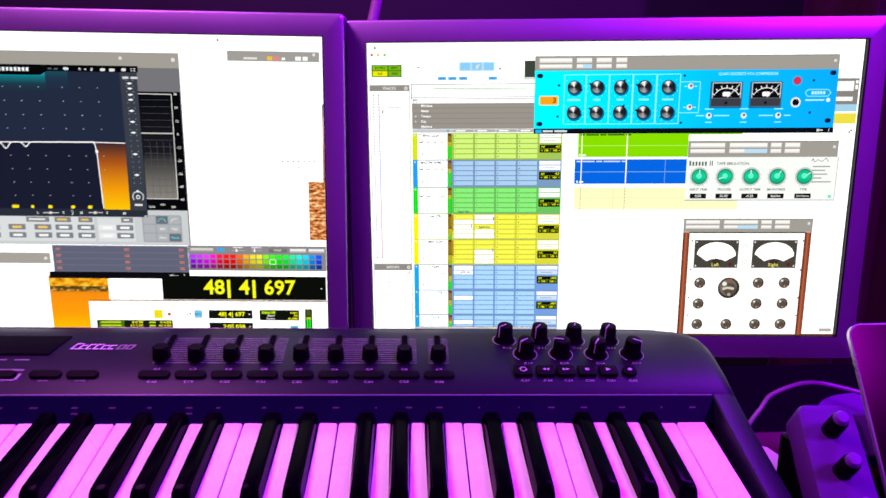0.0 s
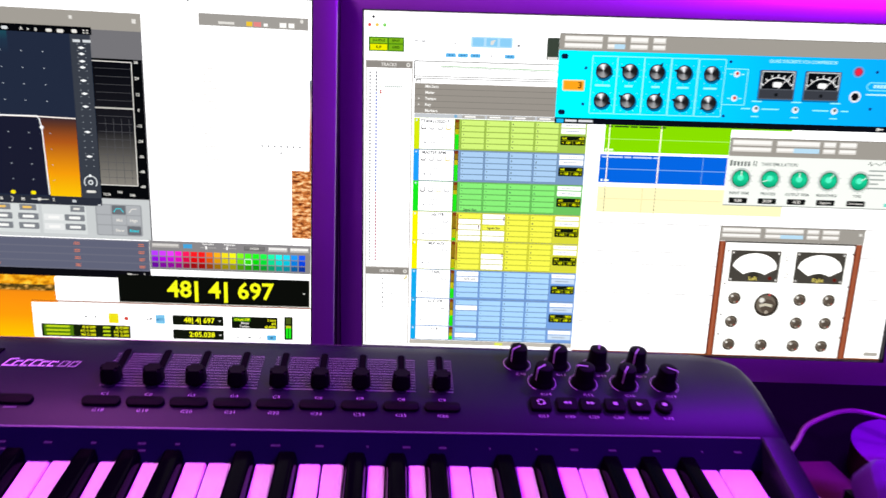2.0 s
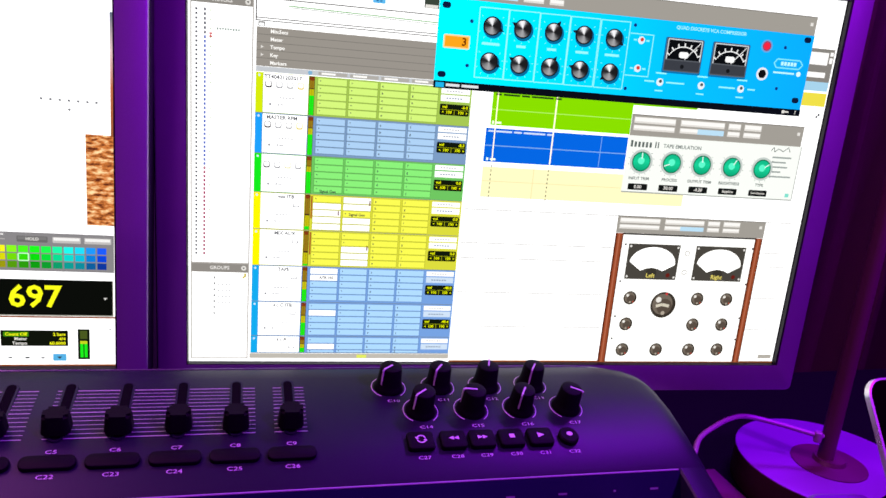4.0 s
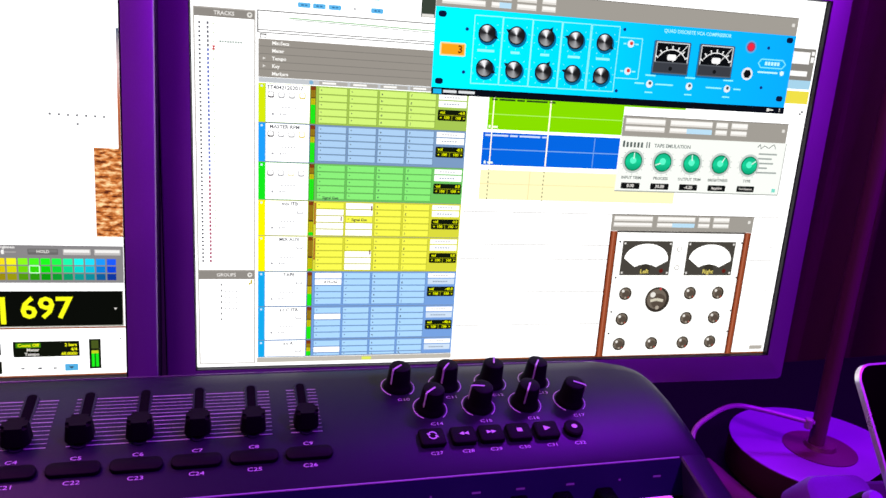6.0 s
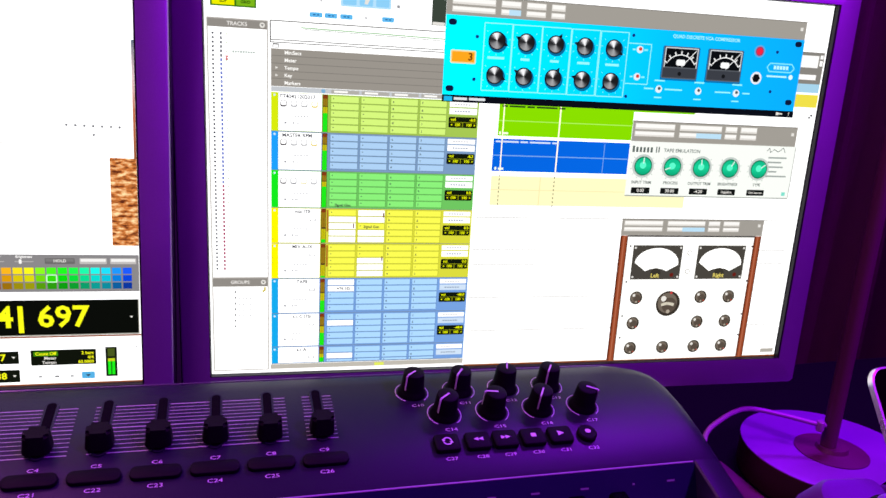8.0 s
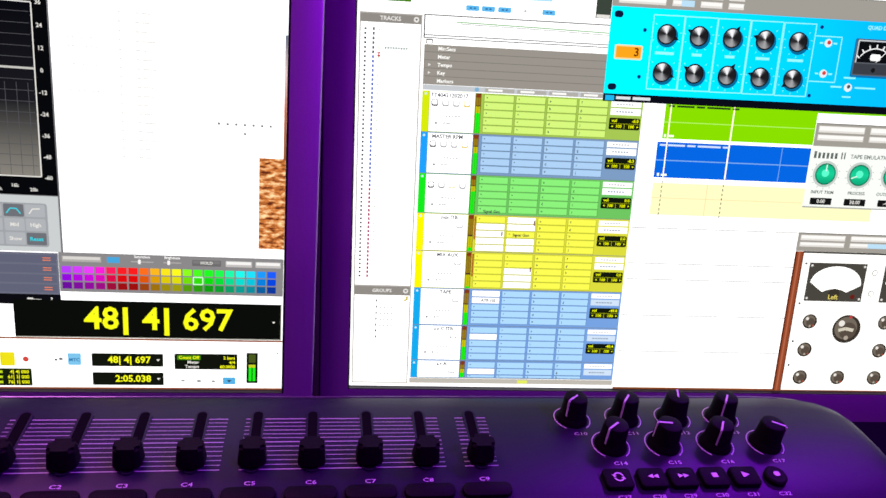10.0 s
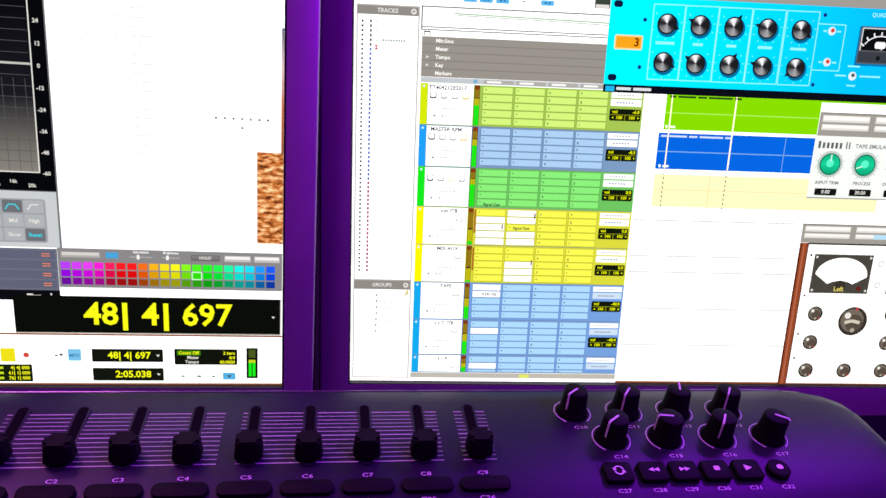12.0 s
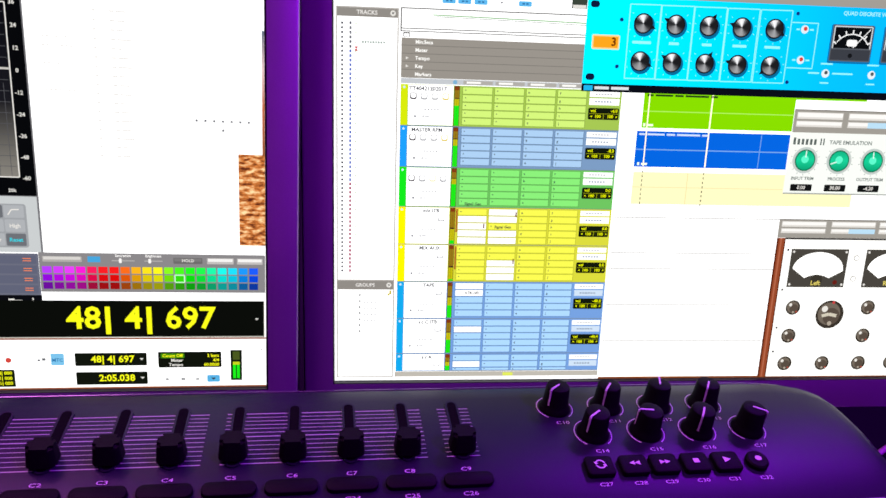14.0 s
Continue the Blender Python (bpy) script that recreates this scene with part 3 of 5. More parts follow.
P.rects("clip_mark", [(196.4, 150.6, 197.8, 152.6), (199, 150.8, 203, 152.2), (198, 175.8, 199.4, 177.8), (200.6, 176, 204.6, 177.4)], glow("F4FFE0", 1.2), 5, screen)
P.rects("grid_line", [(184, v, 445, v + 0.5) for v in (115.4, 91.1, 80.0, 54.3, 28.0)], glow("A09C98"), 1, screen)
P.rects("window_edge", [(431, 222.6, 450.6, 246)], glow("8A8680"), 2, screen)
P.rects("window_edge", [(431, 234.6, 446, 243.4), (431, 225.6, 446, 229.4), (447.2, 236, 449.8, 240), (447.2, 241.2, 449.8, 244)], glow("F2F0EE", 1.2), 3, screen)
P.rect("window_edge", 430, 216.0, 450.6, 222.6, glow("A9D6EE"), 2, screen)
P.rect("window_edge", 430, 205.0, 451.0, 214.6, glow("F2E24A"), 2, screen)
P.rects("window_mark", [(445.5, 196.6, 447, 198.2), (447, 198.2, 448.6, 199.8)], INK, 2, screen)
P.rects("window_mark", [(438, 3.6, 450, 7.0)], glow("B9B3AA"), 2, screen)
P.rect("desktop_strip", 183, 0.0, 452, 1.3, glow("8A4A22"), 2, screen)


def plugin_header(u0, u1, v0, v1, fields):
    w = P.rect("plugin_header", u0, v0, u1, v1, glow("A49F97"), 6, screen)
    mid = (v0 + v1) / 2
    bx = []
    for a, b in fields:
        bx += [(u0 + a, v1 - 0.41 * (v1 - v0), u0 + b, v1 - 0.12 * (v1 - v0)), (u0 + a, v0 + 0.25 * (v1 - v0), u0 + b, v0 + 0.5 * (v1 - v0))]
    P.rects("header_field", bx, glow("E2DED8", 1.05), 7, w)
    P.rects("header_field", [(a + 0.5, b + 1.3, c - 0.5, d - 0.4) for a, b, c, d in bx], glow("F6F4F0", 1.1), 8, w)
    P.rect("header_field", bx[3][0] + 0.4 * (bx[3][2] - bx[3][0]), bx[3][1], bx[3][2], bx[3][3], glow("BFE4FA"), 9, w)
    P.rects("header_edge", [(u0, v1 - 0.5, u1, v1)], glow("6C6862"), 7, w)
    P.rect("header_lamp", u1 - 5.0, mid + 0.6, u1 - 2.6, mid + 3.0, PALE, 7, w)
    return w


def ticks(u, v, r0, r1, mat, layer, parent, a0=-220, a1=40, n=11, w=0.35):
    qs = []
    for i in range(n):
        a = radians(a0 + (a1 - a0) * i / (n - 1))
        c, s = math.cos(a), math.sin(a)
        qs.append([(u + r0 * c - w * s / 2, v + r0 * s + w * c / 2), (u + r0 * c + w * s / 2, v + r0 * s - w * c / 2), (u + r1 * c + w * s / 2, v + r1 * s - w * c / 2), (u + r1 * c - w * s / 2, v + r1 * s + w * c / 2)])
    P.shape("tick_ring", qs, mat, layer, parent)


# blue rack compressor window
plugin_header(155.2, 430.6, 252.6, 267.2, ((4, 34), (38, 52), (56, 70), (74, 84)))
blue = P.rect("plugin_window", 155.2, 201.6, 430.8, 254.2, glow_ramp("display_cyan_face", ((0.0, "00EAFF"), (0.35, "00CCFA"), (0.6, "04B2F4"), (1.0, "089CEA")), 0, -0.07, 0.205, 1.3), 8, screen, "bright blue rack compressor window")
P.rect("window_foot", 155.2, 196.8, 431.2, 201.6, glow("0A0D18"), 8, blue)
P.rects("foot_mark", [(156.6, 197.4, 162.4, 200.6)], glow("20B8F0"), 9, blue)
P.rects("foot_bar", [(163.6, 198.3, 173.0, 200.1), (174.4, 198.3, 186.0, 200.1)], glow("E4E8EC", 1.0), 9, blue)
P.rects("foot_mark", [(417.4, 198.8, 421.6, 199.8), (416, 198.2, 418.2, 200.4)], PALE, 9, blue)
P.words("?", 427, 199.2, 3.6, PALE, 9, blue)
for u, v in ((160, 249.6), (160.2, 205.9), (425.8, 250.8), (425.2, 208.0)):
    P.soft("rack_screw", u - 2.8, v - 2.0, u + 2.8, v + 2.0, 1.8, glow("0E1A3C"), 9, blue)
for u, v in ((177.5, 241), (177, 212.7), (409, 244.2), (408.1, 215.3), (292, 249.0), (291, 206.5)):
    P.disc("face_screw", u, v, 1.2, glow("16307C"), 9, blue, 12)
P.soft("value_display", 159.6, 222.8, 177.4, 231.6, 1, glow("FFE0A0"), 9, blue)
P.rect("value_glass", 160.6, 223.8, 176.4, 230.6, glow("F6A21C", 1.1), 10, blue)
P.words("3", 173.6, 227.2, 7.0, glow("7A3A08"), 11, blue)
line = glow("9AF4FF", 1.1)
for a in (182.0, 202.2, 223.6, 245.2, 267.0):
    b = a + (20.2 if a < 200 else 21.4)
    P.stroke("group_outline", [(a + 0.4, 205.6), (a + 0.4, 250.4), (b, 250.6), (b, 205.8), (a + 0.4, 205.6)], 0.6, line, 9, blue)
P.stroke("group_outline", [(289, 243.6), (306.6, 243.6), (306.6, 215.6), (289, 215.6)], 0.6, line, 9, blue)
for j, v in enumerate((239.2, 216.3)):
    for i, u in enumerate((191.6, 212.6, 234.2, 255.9, 277.8)):
        ticks(u, v, 8.6, 9.7, line, 9, blue, n=9)
        P.disc("dial_shadow", u + 0.7, v - 1.1, 6.8, glow("0A6E9C"), 9, blue, 28)
        a = radians((-20, 155, 60, 165, -30, -20, 150, 60, 165, -140)[5 * j + i])
        c, d = math.cos(a), math.sin(a)
        knob = P.disc("dial", u, v, 6.2, glow("16181E"), 10, blue, 28)
        P.shape("dial_pointer", [[(u + 5 * c - 1.8 * d, v + 5 * d + 1.8 * c), (u + 5 * c + 1.8 * d, v + 5 * d - 1.8 * c), (u + 8.8 * c, v + 8.8 * d)]], glow("1A1C22"), 10, knob)
        for k in range(24):
            a0, a1 = 2 * math.pi * k / 24, 2 * math.pi * (k + 1) / 24
            m = (a0 + a1) / 2
            q = 1.25 * max(0.0, math.cos(m - 1.8)) ** 5 + 0.62 * max(0.0, math.cos(m - 4.7)) ** 3 + 0.3 * max(0.0, math.cos(m - 3.7)) ** 8
            g = int(30 + 222 * min(1.0, q))
            P.shape("dial_facet", [[(u, v), (u + 5.3 * math.cos(a0), v + 5.3 * math.sin(a0)), (u + 5.3 * math.cos(a1), v + 5.3 * math.sin(a1))]], glow("%02X%02X%02X" % (g, g, min(255, g + 3))), 11, knob)
        if j == 0:
            w = (6.0, 3.2, 3.2, 4.6, 5.2)[i]
            P.rect("dial_caption", u - w, 227.0, u + w, 228.6, line, 9, blue)
for v in (239.6, 220.7):
    t = P.disc("toggle_switch", 298, v, 2.6, glow("E8F4FA"), 9, blue, 16)
    P.disc("toggle_tip", 298.4, v + 0.4, 1.3, glow("E04038"), 10, t, 12)
    P.rects("toggle_caption", [(292.4, v - 0.6, 294.6, v + 0.4), (301.4, v - 0.6, 304, v + 0.4)], line, 9, blue)
for u0, v0 in ((317.0, 220.8), (352.9, 220.8)):
    P.soft("meter_shadow", u0 - 1.0, v0 - 1.4, u0 + 28.6, v0 + 22.8, 1.2, glow("0A78B4"), 8.5, blue)
    vu = P.soft("needle_meter", u0, v0, u0 + 28, v0 + 22.6, 1, glow("5A5E66"), 9, blue)
    P.rect("meter_face", u0 + 1.8, v0 + 8.2, u0 + 26.2, v0 + 21.0, glow("0C0E12"), 10, vu)
    P.rect("meter_lip", u0 + 0.6, v0 + 0.8, u0 + 27.4, v0 + 7.4, glow("3C3F47"), 10, vu)
    P.stroke("meter_edge", [(u0 + 1.2, v0 + 8.0), (u0 + 1.2, v0 + 21.6), (u0 + 26.8, v0 + 21.6), (u0 + 26.8, v0 + 8.0)], 0.7, glow("D8DCE0"), 11, vu)
    pts = [(u0 + 14 + 12.5 * math.cos(radians(a)), v0 + 5 + 12.0 * math.sin(radians(a))) for a in range(28, 154, 9)]
    P.stroke("meter_scale", pts, 0.7, glow("F4F4F4", 1.1), 11, vu)
    for a in range(30, 152, 20):
        P.stroke("meter_tick", [(u0 + 14 + 12.2 * math.cos(radians(a)), v0 + 5 + 11.7 * math.sin(radians(a))), (u0 + 14 + 15 * math.cos(radians(a)), v0 + 5 + 14.6 * math.sin(radians(a)))], 1.0, glow("E8E8E8", 1.1), 11, vu)
    P.stroke("meter_needle", [(u0 + 15, v0 + 8.6), (u0 + 25.6, v0 + 20.4)], 0.6, glow("F0F0F0"), 12, vu)
    P.soft("meter_mark", u0 + 10.4, v0 + 9.4, u0 + 17.6, v0 + 13.6, 1.4, glow("F6F6F6", 1.1), 12, vu)
    P.disc("meter_screw", u0 + 14, v0 + 3.6, 1.5, glow("16181C"), 11, vu, 12)
P.disc("power_lamp", 394.2, 244.0, 4.4, glow("6FA6DC"), 9, blue, 24)
P.disc("power_lamp_ring", 394.2, 244.0, 3.4, glow("A04068"), 9.5, blue, 24)
P.disc("power_lamp_core", 394.2, 244.0, 2.5, glow("F02440", 1.1), 10, blue, 24)
P.disc("jack", 394.4, 224.6, 4.6, glow("F0F0F4"), 9, blue, 24)
P.disc("jack_hole", 394.4, 224.6, 3.3, glow("101014"), 10, blue, 6)
for u in (316.3, 348.2, 379.6):
    t = P.disc("toggle_switch", u, 212.8, 2.7, glow("EEF6FA"), 9, blue, 16)
    P.disc("toggle_tip", u + 0.3, 213.4, 1.2, glow("50585E"), 10, t, 12)
    P.rects("toggle_caption", [(u - 4, 218.4, u + 4, 219.4), (u - 3, 206.4, u + 3, 207.3)], line, 9, blue)
P.rects("toggle_caption", [(321, 212.4, 335, 213.4), (362, 212.4, 375, 213.4), (304.5, 212.4, 312, 213.4), (385, 212.4, 391, 213.4)], line, 9, blue)
P.words("QUAD DISCRETE VCA COMPRESSOR", 349.6, 250.4, 3.3, glow("A8F0FF", 1.1), 9, blue)
P.stroke("name_badge", [(404.6, 230), (423, 230), (425.6, 233), (423, 236), (404.6, 236), (402.4, 233), (404.6, 230)], 0.9, glow("7FE4FF", 1.1), 9, blue)
P.rects("badge_bars", [(408 + 2.6 * i, 231.8, 410 + 2.6 * i, 234.4) for i in range(5)] + [(403, 226.0, 420, 227.2)], glow("BFF4FF", 1.1), 9, blue)
P.disc("badge_dot", 423.6, 226.6, 1.8, glow("DDF8FF", 1.1), 9, blue, 12)

# pale tape-emulation window with green dials
plugin_header(299.6, 437.8, 174.6, 189.6, ((2, 34), (38, 73), (76, 86), (89, 103)))
pale = P.rect("plugin_window", 299.2, 134.0, 438.9, 174.6, glow("F3F6F0", 1.1), 6, screen, "pale window with five green dials")
P.rects("window_edge", [(299.2, 133.4, 438.9, 134.3), (438.5, 134.3, 439.2, 174.6)], glow("A8ACA6"), 7, pale)
P.words("TAPE EMULATION", 342, 168.4, 3.7, glow("868E8A"), 7, pale)
P.rects("title_bars", [(301.5 + 2.9 * i, 166.6, 303.2 + 2.9 * i, 170.4 + (0.8 if i == 0 else 0)) for i in range(6)] + [(320.4, 166.6, 321.3, 171.0), (322.4, 166.6, 323.3, 171.0)], glow("5E6864"), 7, pale)
P.stroke("signature", [(414, 170.5), (416, 173), (417, 169.6), (420, 172), (424, 170.2), (428, 173.4), (430, 169.8)], 0.5, glow("5E6662"), 7, pale)
green = glow_ramp("display_green_dial", ((0.0, "0A9A6C"), (0.5, "18D49A"), (1.0, "10B080")), 2, 0.1485 + R_LIFT, 0.1645 + R_LIFT, 1.0)
for i, (u, tx) in enumerate(((311.5, "0.00"), (335.6, "30.00"), (359.7, "-4.20"), (384.0, "Sapphire"), (409.2, "Dark Essence"))):
    P.disc("dial_ring", u, 156.3, 8.8, glow("C9D2CD"), 7, pale, 30)
    k = P.disc("dial", u, 156.3, 7.2, glow("127A5A"), 8, pale, 30)
    P.disc("dial_cap", u, 156.3, 6.3, green, 9, k, 30)
    P.disc("dial_shine", u - 0.3, 157.0, 2.6, glow("5CF4C8", 1.1), 10, k, 20)
    a = radians((90, 200, 95, 60, 35)[i])
    P.stroke("dial_pointer", [(u + 2 * math.cos(a), 156.3 + 2 * math.sin(a)), (u + 6.4 * math.cos(a), 156.3 + 6.4 * math.sin(a))], 0.8, glow("E8FFF6"), 11, k)
    ticks(u, 156.3, 9.2, 10.2, glow("8A948F"), 7, pale, n=11)
    P.words(("INPUT TRIM", "PROCESS", "OUTPUT TRIM", "BRIGHTNESS", "TYPE")[i], u, 144.0, 3.0, glow("6E7672"), 7, pale)
    b = P.soft("value_box", u - 7.6, 135.6, u + 7.6, 140.2, 0.6, glow("141616"), 7, pale)
    if tx:
        P.words(tx, u, 137.9, 3.4 if len(tx) < 7 else 2.6 if len(tx) < 9 else 2.1, PALE, 8, b)
    else:
        P.rects("value_bars", [(u - 5.6 + 1.9 * q, 137.0, u - 4.2 + 1.9 * q, 138.9) for q in range(6)], PALE, 8, b)
P.rects("side_captions", [(416, 165 - 3.6 * q, 416 + (16, 12, 14, 9, 18)[q], 166.2 - 3.6 * q) for q in range(5)], glow("A2AAA6"), 7, pale)
P.rect("window_lamp", 432.6, 136.0, 435.8, 138.8, glow("80E4D0"), 7, pale)

# wood-sided compressor window
plugin_header(300.0, 421.6, 103.2, 116.2, ((2, 34), (38, 70), (73, 83), (86, 100)))
vari = P.rect("plugin_window", 300.2, 1.0, 421.6, 103.2, glow("FBFAF6", 1.35), 6, screen, "white two-meter compressor window with wooden sides")
wood = glow("9A4A2C")
for a in (300.0, 415.0):
    w = P.rect("wooden_cheek", a, 0.8, a + 6.2, 103.0, wood, 7, vari)
    P.rects("cheek_shade", [(a, 0.8, a + 1.2, 103.0), (a + 5.4, 0.8, a + 6.2, 103.0)], glow("5E2410"), 8, w)
    P.rects("cheek_shine", [(a + 2.4, 0.8, a + 3.6, 103.0)], glow("B8684A"), 8, w)
P.rect("face_edge", 306.0, 102.0, 416.0, 103.2, glow("3C3A38"), 7, vari)
for u0, tx in ((311.8, "Left"), (367.0, "Right")):
    mt = P.rect("needle_meter", u0, 67.9, u0 + 42.0, 95.4, glow("4A4640"), 7, vari)
    face = [(u0 + 21 + 18.6 * math.cos(radians(a)), 80.6 + 12.6 * math.sin(radians(a))) for a in range(-4, 185, 9)]
    face += [(u0 + 12, 74.6), (u0 + 15.6, 76.2), (u0 + 21, 77.2), (u0 + 26.4, 76.2), (u0 + 30, 74.6)]
    P.shape("meter_face", [face], glow("FFFEFA", 1.5), 8, mt)
    P.disc("meter_hub", u0 + 21, 72.8, 4.4, glow("3A362E"), 9, mt, 20)
    P.words(tx, u0 + 20.6, 71.0, 4.6, glow("E6D46A"), 10, mt)
    for a, b in ((1.8, 70), (40.2, 93.4), (1.8, 93.4), (40.2, 70)):
        P.disc("meter_screw", u0 + a, b, 0.9, PALE, 9, mt, 10)
    P.disc("meter_lamp", u0 + 35, 71.6, 1.7, glow("6A2018"), 9, mt, 14)
for v in (89.2, 74.2):
    P.disc("lamp_ring", 360.2, v, 2.1, glow("A8A49C"), 7, vari, 16)
    P.disc("lamp_face", 360.2, v, 1.5, WHITE, 8, vari, 16)
for u, v, r in ((319.1, 52.9, 5.6), (347.2, 47.8, 11.0), (375.1, 53.1, 5.6), (400.0, 53.2, 5.6), (318.9, 31.9, 5.6), (374.9, 32.0, 5.6), (399.9, 32.4, 5.6), (319.1, 10.9, 5.6), (347.3, 11.0, 5.6), (375.1, 11.1, 5.6), (399.8, 11.4, 5.6)):
    r *= 0.95
    k = P.disc("dial", u, v, r, glow("3A332C"), 7, vari, 28)
    P.disc("dial_cap", u - r * 0.06, v + r * 0.06, r * 0.80, glow("756A5E"), 8, k, 24)
    P.disc("dial_cap_dark", u + r * 0.1, v - r * 0.12, r * 0.6, glow("5A4E44"), 9, k, 24)
    P.disc("dial_shine", u - r * 0.42, v + r * 0.4, r * 0.22, glow("F0ECE4"), 10, k, 12)
    P.disc("dial_shine", u + r * 0.05, v - r * 0.62, r * 0.16, glow("B4A898"), 10, k, 12)
    if r > 8:
        P.stroke("dial_pointer", [(u - 6, v - 1), (u - 1, v + 0.4), (u + 5, v - 0.8)], 2.4, glow("D8D0BC"), 10, k)
        P.disc("dial_mark", u + 1.5, v + 9, 1.1, glow("D04040"), 10, k, 10)
    else:
        P.disc("dial_mark", u + r * 0.5, v - r * 0.55, r * 0.14, glow("B04A3A"), 10, k, 10)
for v in (94.6, 66, 38, 20):
    for u in (309.2, 414.4):
        P.disc("face_screw", u, v, 0.8, INK, 7, vari, 10)

# ---- picture on the first display: equaliser, colour palette, counter ----
P = Panel(monitor_l, -452.0, L_LIFT)
lscreen = P.rect("screen", -452, 0, 0, 280, WHITE, 0, None, "lit display glass with white and dark program windows")
P.disc("menu_mark", -92, 275.6, 1.0, INK, 2, lscreen, 12)
bar = P.rect("program_window", -84.5, 258.0, -2.6, 266.8, glow("A39F9A"), 2, lscreen, "grey tool strip")
P.rects("strip_items", [(-70, 259.6, -58, 261.4)], PALE, 3, bar)
P.rects("strip_items", [(-49, 259, -44.5, 262.4)], glow("F2C838"), 3, bar)
P.rects("strip_items", [(-43.6, 259, -38, 262.4)], glow("E88A88"), 3, bar)
P.rects("strip_items", [(-36, 259.4, -33, 261.6), (-24, 259.2, -19, 262.6), (-17.4, 259.2, -13, 262.6)], glow("F6F4F0", 1.2), 3, bar)
P.disc("strip_items", -7.4, 264.4, 1.4, PALE, 3, bar, 12)

# wide grey rack behind the equaliser
rack = P.rect("program_window", -452, 88.0, -127.4, 250.6, glow("77767A"), 2, lscreen, "grey plugin rack window")
P.rect("plugin_header", -452, 250.6, -127.4, 263.8, glow("A49F97"), 2, rack)
P.rects("header_field", [(-340, 258, -318, 262), (-314, 258, -304, 262), (-300, 258, -288, 262), (-340, 252.4, -318, 256.4), (-314, 252.4, -304, 256.4), (-300, 252.4, -288, 256.4)], glow("F0EEEA", 1.2), 3, rack)
P.rects("header_lamp", [(-180, 257.4, -177.6, 260), (-134, 256.4, -131, 259.6)], PALE, 3, rack)
# spectrum pane
spec = P.rect("spectrum_pane", -168.4, 121.8, -128.2, 230.0, glow("07080B"), 3, rack, "black spectrum pane with a grey grid")
P.rect("plot", -165.0, 132.6, -136.0, 228.0, glow_ramp("display_plot", ((0.0, "8A867E"), (0.3, "4E4C4A"), (0.45, "1A1A20"), (1.0, "090A10")), 2, 0.1326 + L_LIFT, 0.228 + L_LIFT), 4, spec)
P.rects("plot_grid", [(-163.6, 132.6 + 6.0 * i, -137.4, 132.9 + 6.0 * i) for i in range(16)] + [(-158.4 + 6.0 * i, 132.6, -158.1 + 6.0 * i, 185) for i in range(4)], glow("55555A"), 5, spec)
P.stroke("plot_frame", [(-166, 228), (-136.0, 227.8), (-136.4, 132.6), (-166, 132.6)], 0.7, PALE, 6, spec)
P.rect("plot_level", -165.6, 192.3, -136.2, 193.5, glow("C9C6C0"), 6, spec)
for i, tx in enumerate(("36", "24", "12", "0", "-12", "-24", "-36", "-48", "-60")):
    P.words(tx, -132.6, 228 - 12.0 * i, 3.2, PALE, 5, spec)
for u, tx in ((-161, "12.5k"), (-151, "16k"), (-141, "20k")):
    P.words(tx, u, 127.0 if tx == "16k" else 124.8, 2.8, PALE, 5, spec)

# dark equaliser window, in front of the grey rack
eq = P.rect("plugin_window", -452, 115.0, -165.2, 250.8, glow("222B40"), 7, rack, "dark blue equaliser window with an orange band")
P.rect("plot_low", -452, 122.4, -180.4, 183.2, glow("1A1C30"), 8, eq)
P.rect("title_strip", -452, 246.6, -163.9, 252.0, glow("05060A"), 8, eq)
P.shape("title_strip", [[(-306, 242.8), (-250, 243.0), (-243.8, 246.6), (-312, 246.6)]], glow("05060A"), 10, eq)
P.rect("title_glow", -318, 230, -226, 246.6, glow_ramp("display_faint_teal", ((0.0, "222B40"), (0.6, "20344A"), (1.0, "1C4A5A")), 2, 0.230 + L_LIFT, 0.2465 + L_LIFT), 8, eq)
P.rect("title_glow", -300, 228, -246, 246.6, glow_ramp("display_teal", ((0.0, "222B40"), (0.45, "1D3A4A"), (0.8, "14707E"), (1.0, "12A0A8")), 2, 0.228 + L_LIFT, 0.2445 + L_LIFT), 9, eq)
P.rects("title_bars", [(-296.8 + 3.5 * i, 246.2, -294.6 + 3.5 * i, 249.4) for i in range(11)], glow("F0F4F6", 1.1), 11, eq)
P.rect("preset_field", -452, 245.6, -321, 250.4, glow("4C5058"), 9, eq)
P.rects("title_marks", [(-318, 247.4, -314.6, 250.2), (-320.6, 247.6, -319.8, 250.0)], glow("D8DCE0"), 9, eq)
P.rects("title_marks", [(-242.7, 248.0, -239.4, 249.4), (-237.6, 247.8, -234.0, 249.2)], glow("5A5E66"), 9, eq)
P.soft("title_mark", -229.4, 247.6, -224.6, 250.0, 1.1, glow("E0E4E8"), 9, eq)
P.words("A", -215.0, 248.8, 3.4, PALE, 9, eq)
P.words("B", -204.4, 248.4, 3.4, PALE, 9, eq)
P.shape("title_mark", [[(-210.6, 247.6), (-208.8, 248.6), (-210.6, 249.6)]], PALE, 9, eq)
P.soft("title_mark", -197.2, 247.2, -192.6, 249.6, 1.0, PALE, 9, eq)
P.soft("title_mark", -189.2, 247.0, -184.2, 249.6, 1.0, PALE, 9, eq)
P.soft("title_mark", -178.4, 247.4, -174.4, 250.0, 0.8, PALE, 9, eq)
P.rects("title_mark", [(-170.2 + 2.6 * i, 247.4 + 1.8 * j, -168.8 + 2.6 * i, 248.2 + 1.8 * j) for i in range(2) for j in range(2)], PALE, 9, eq)
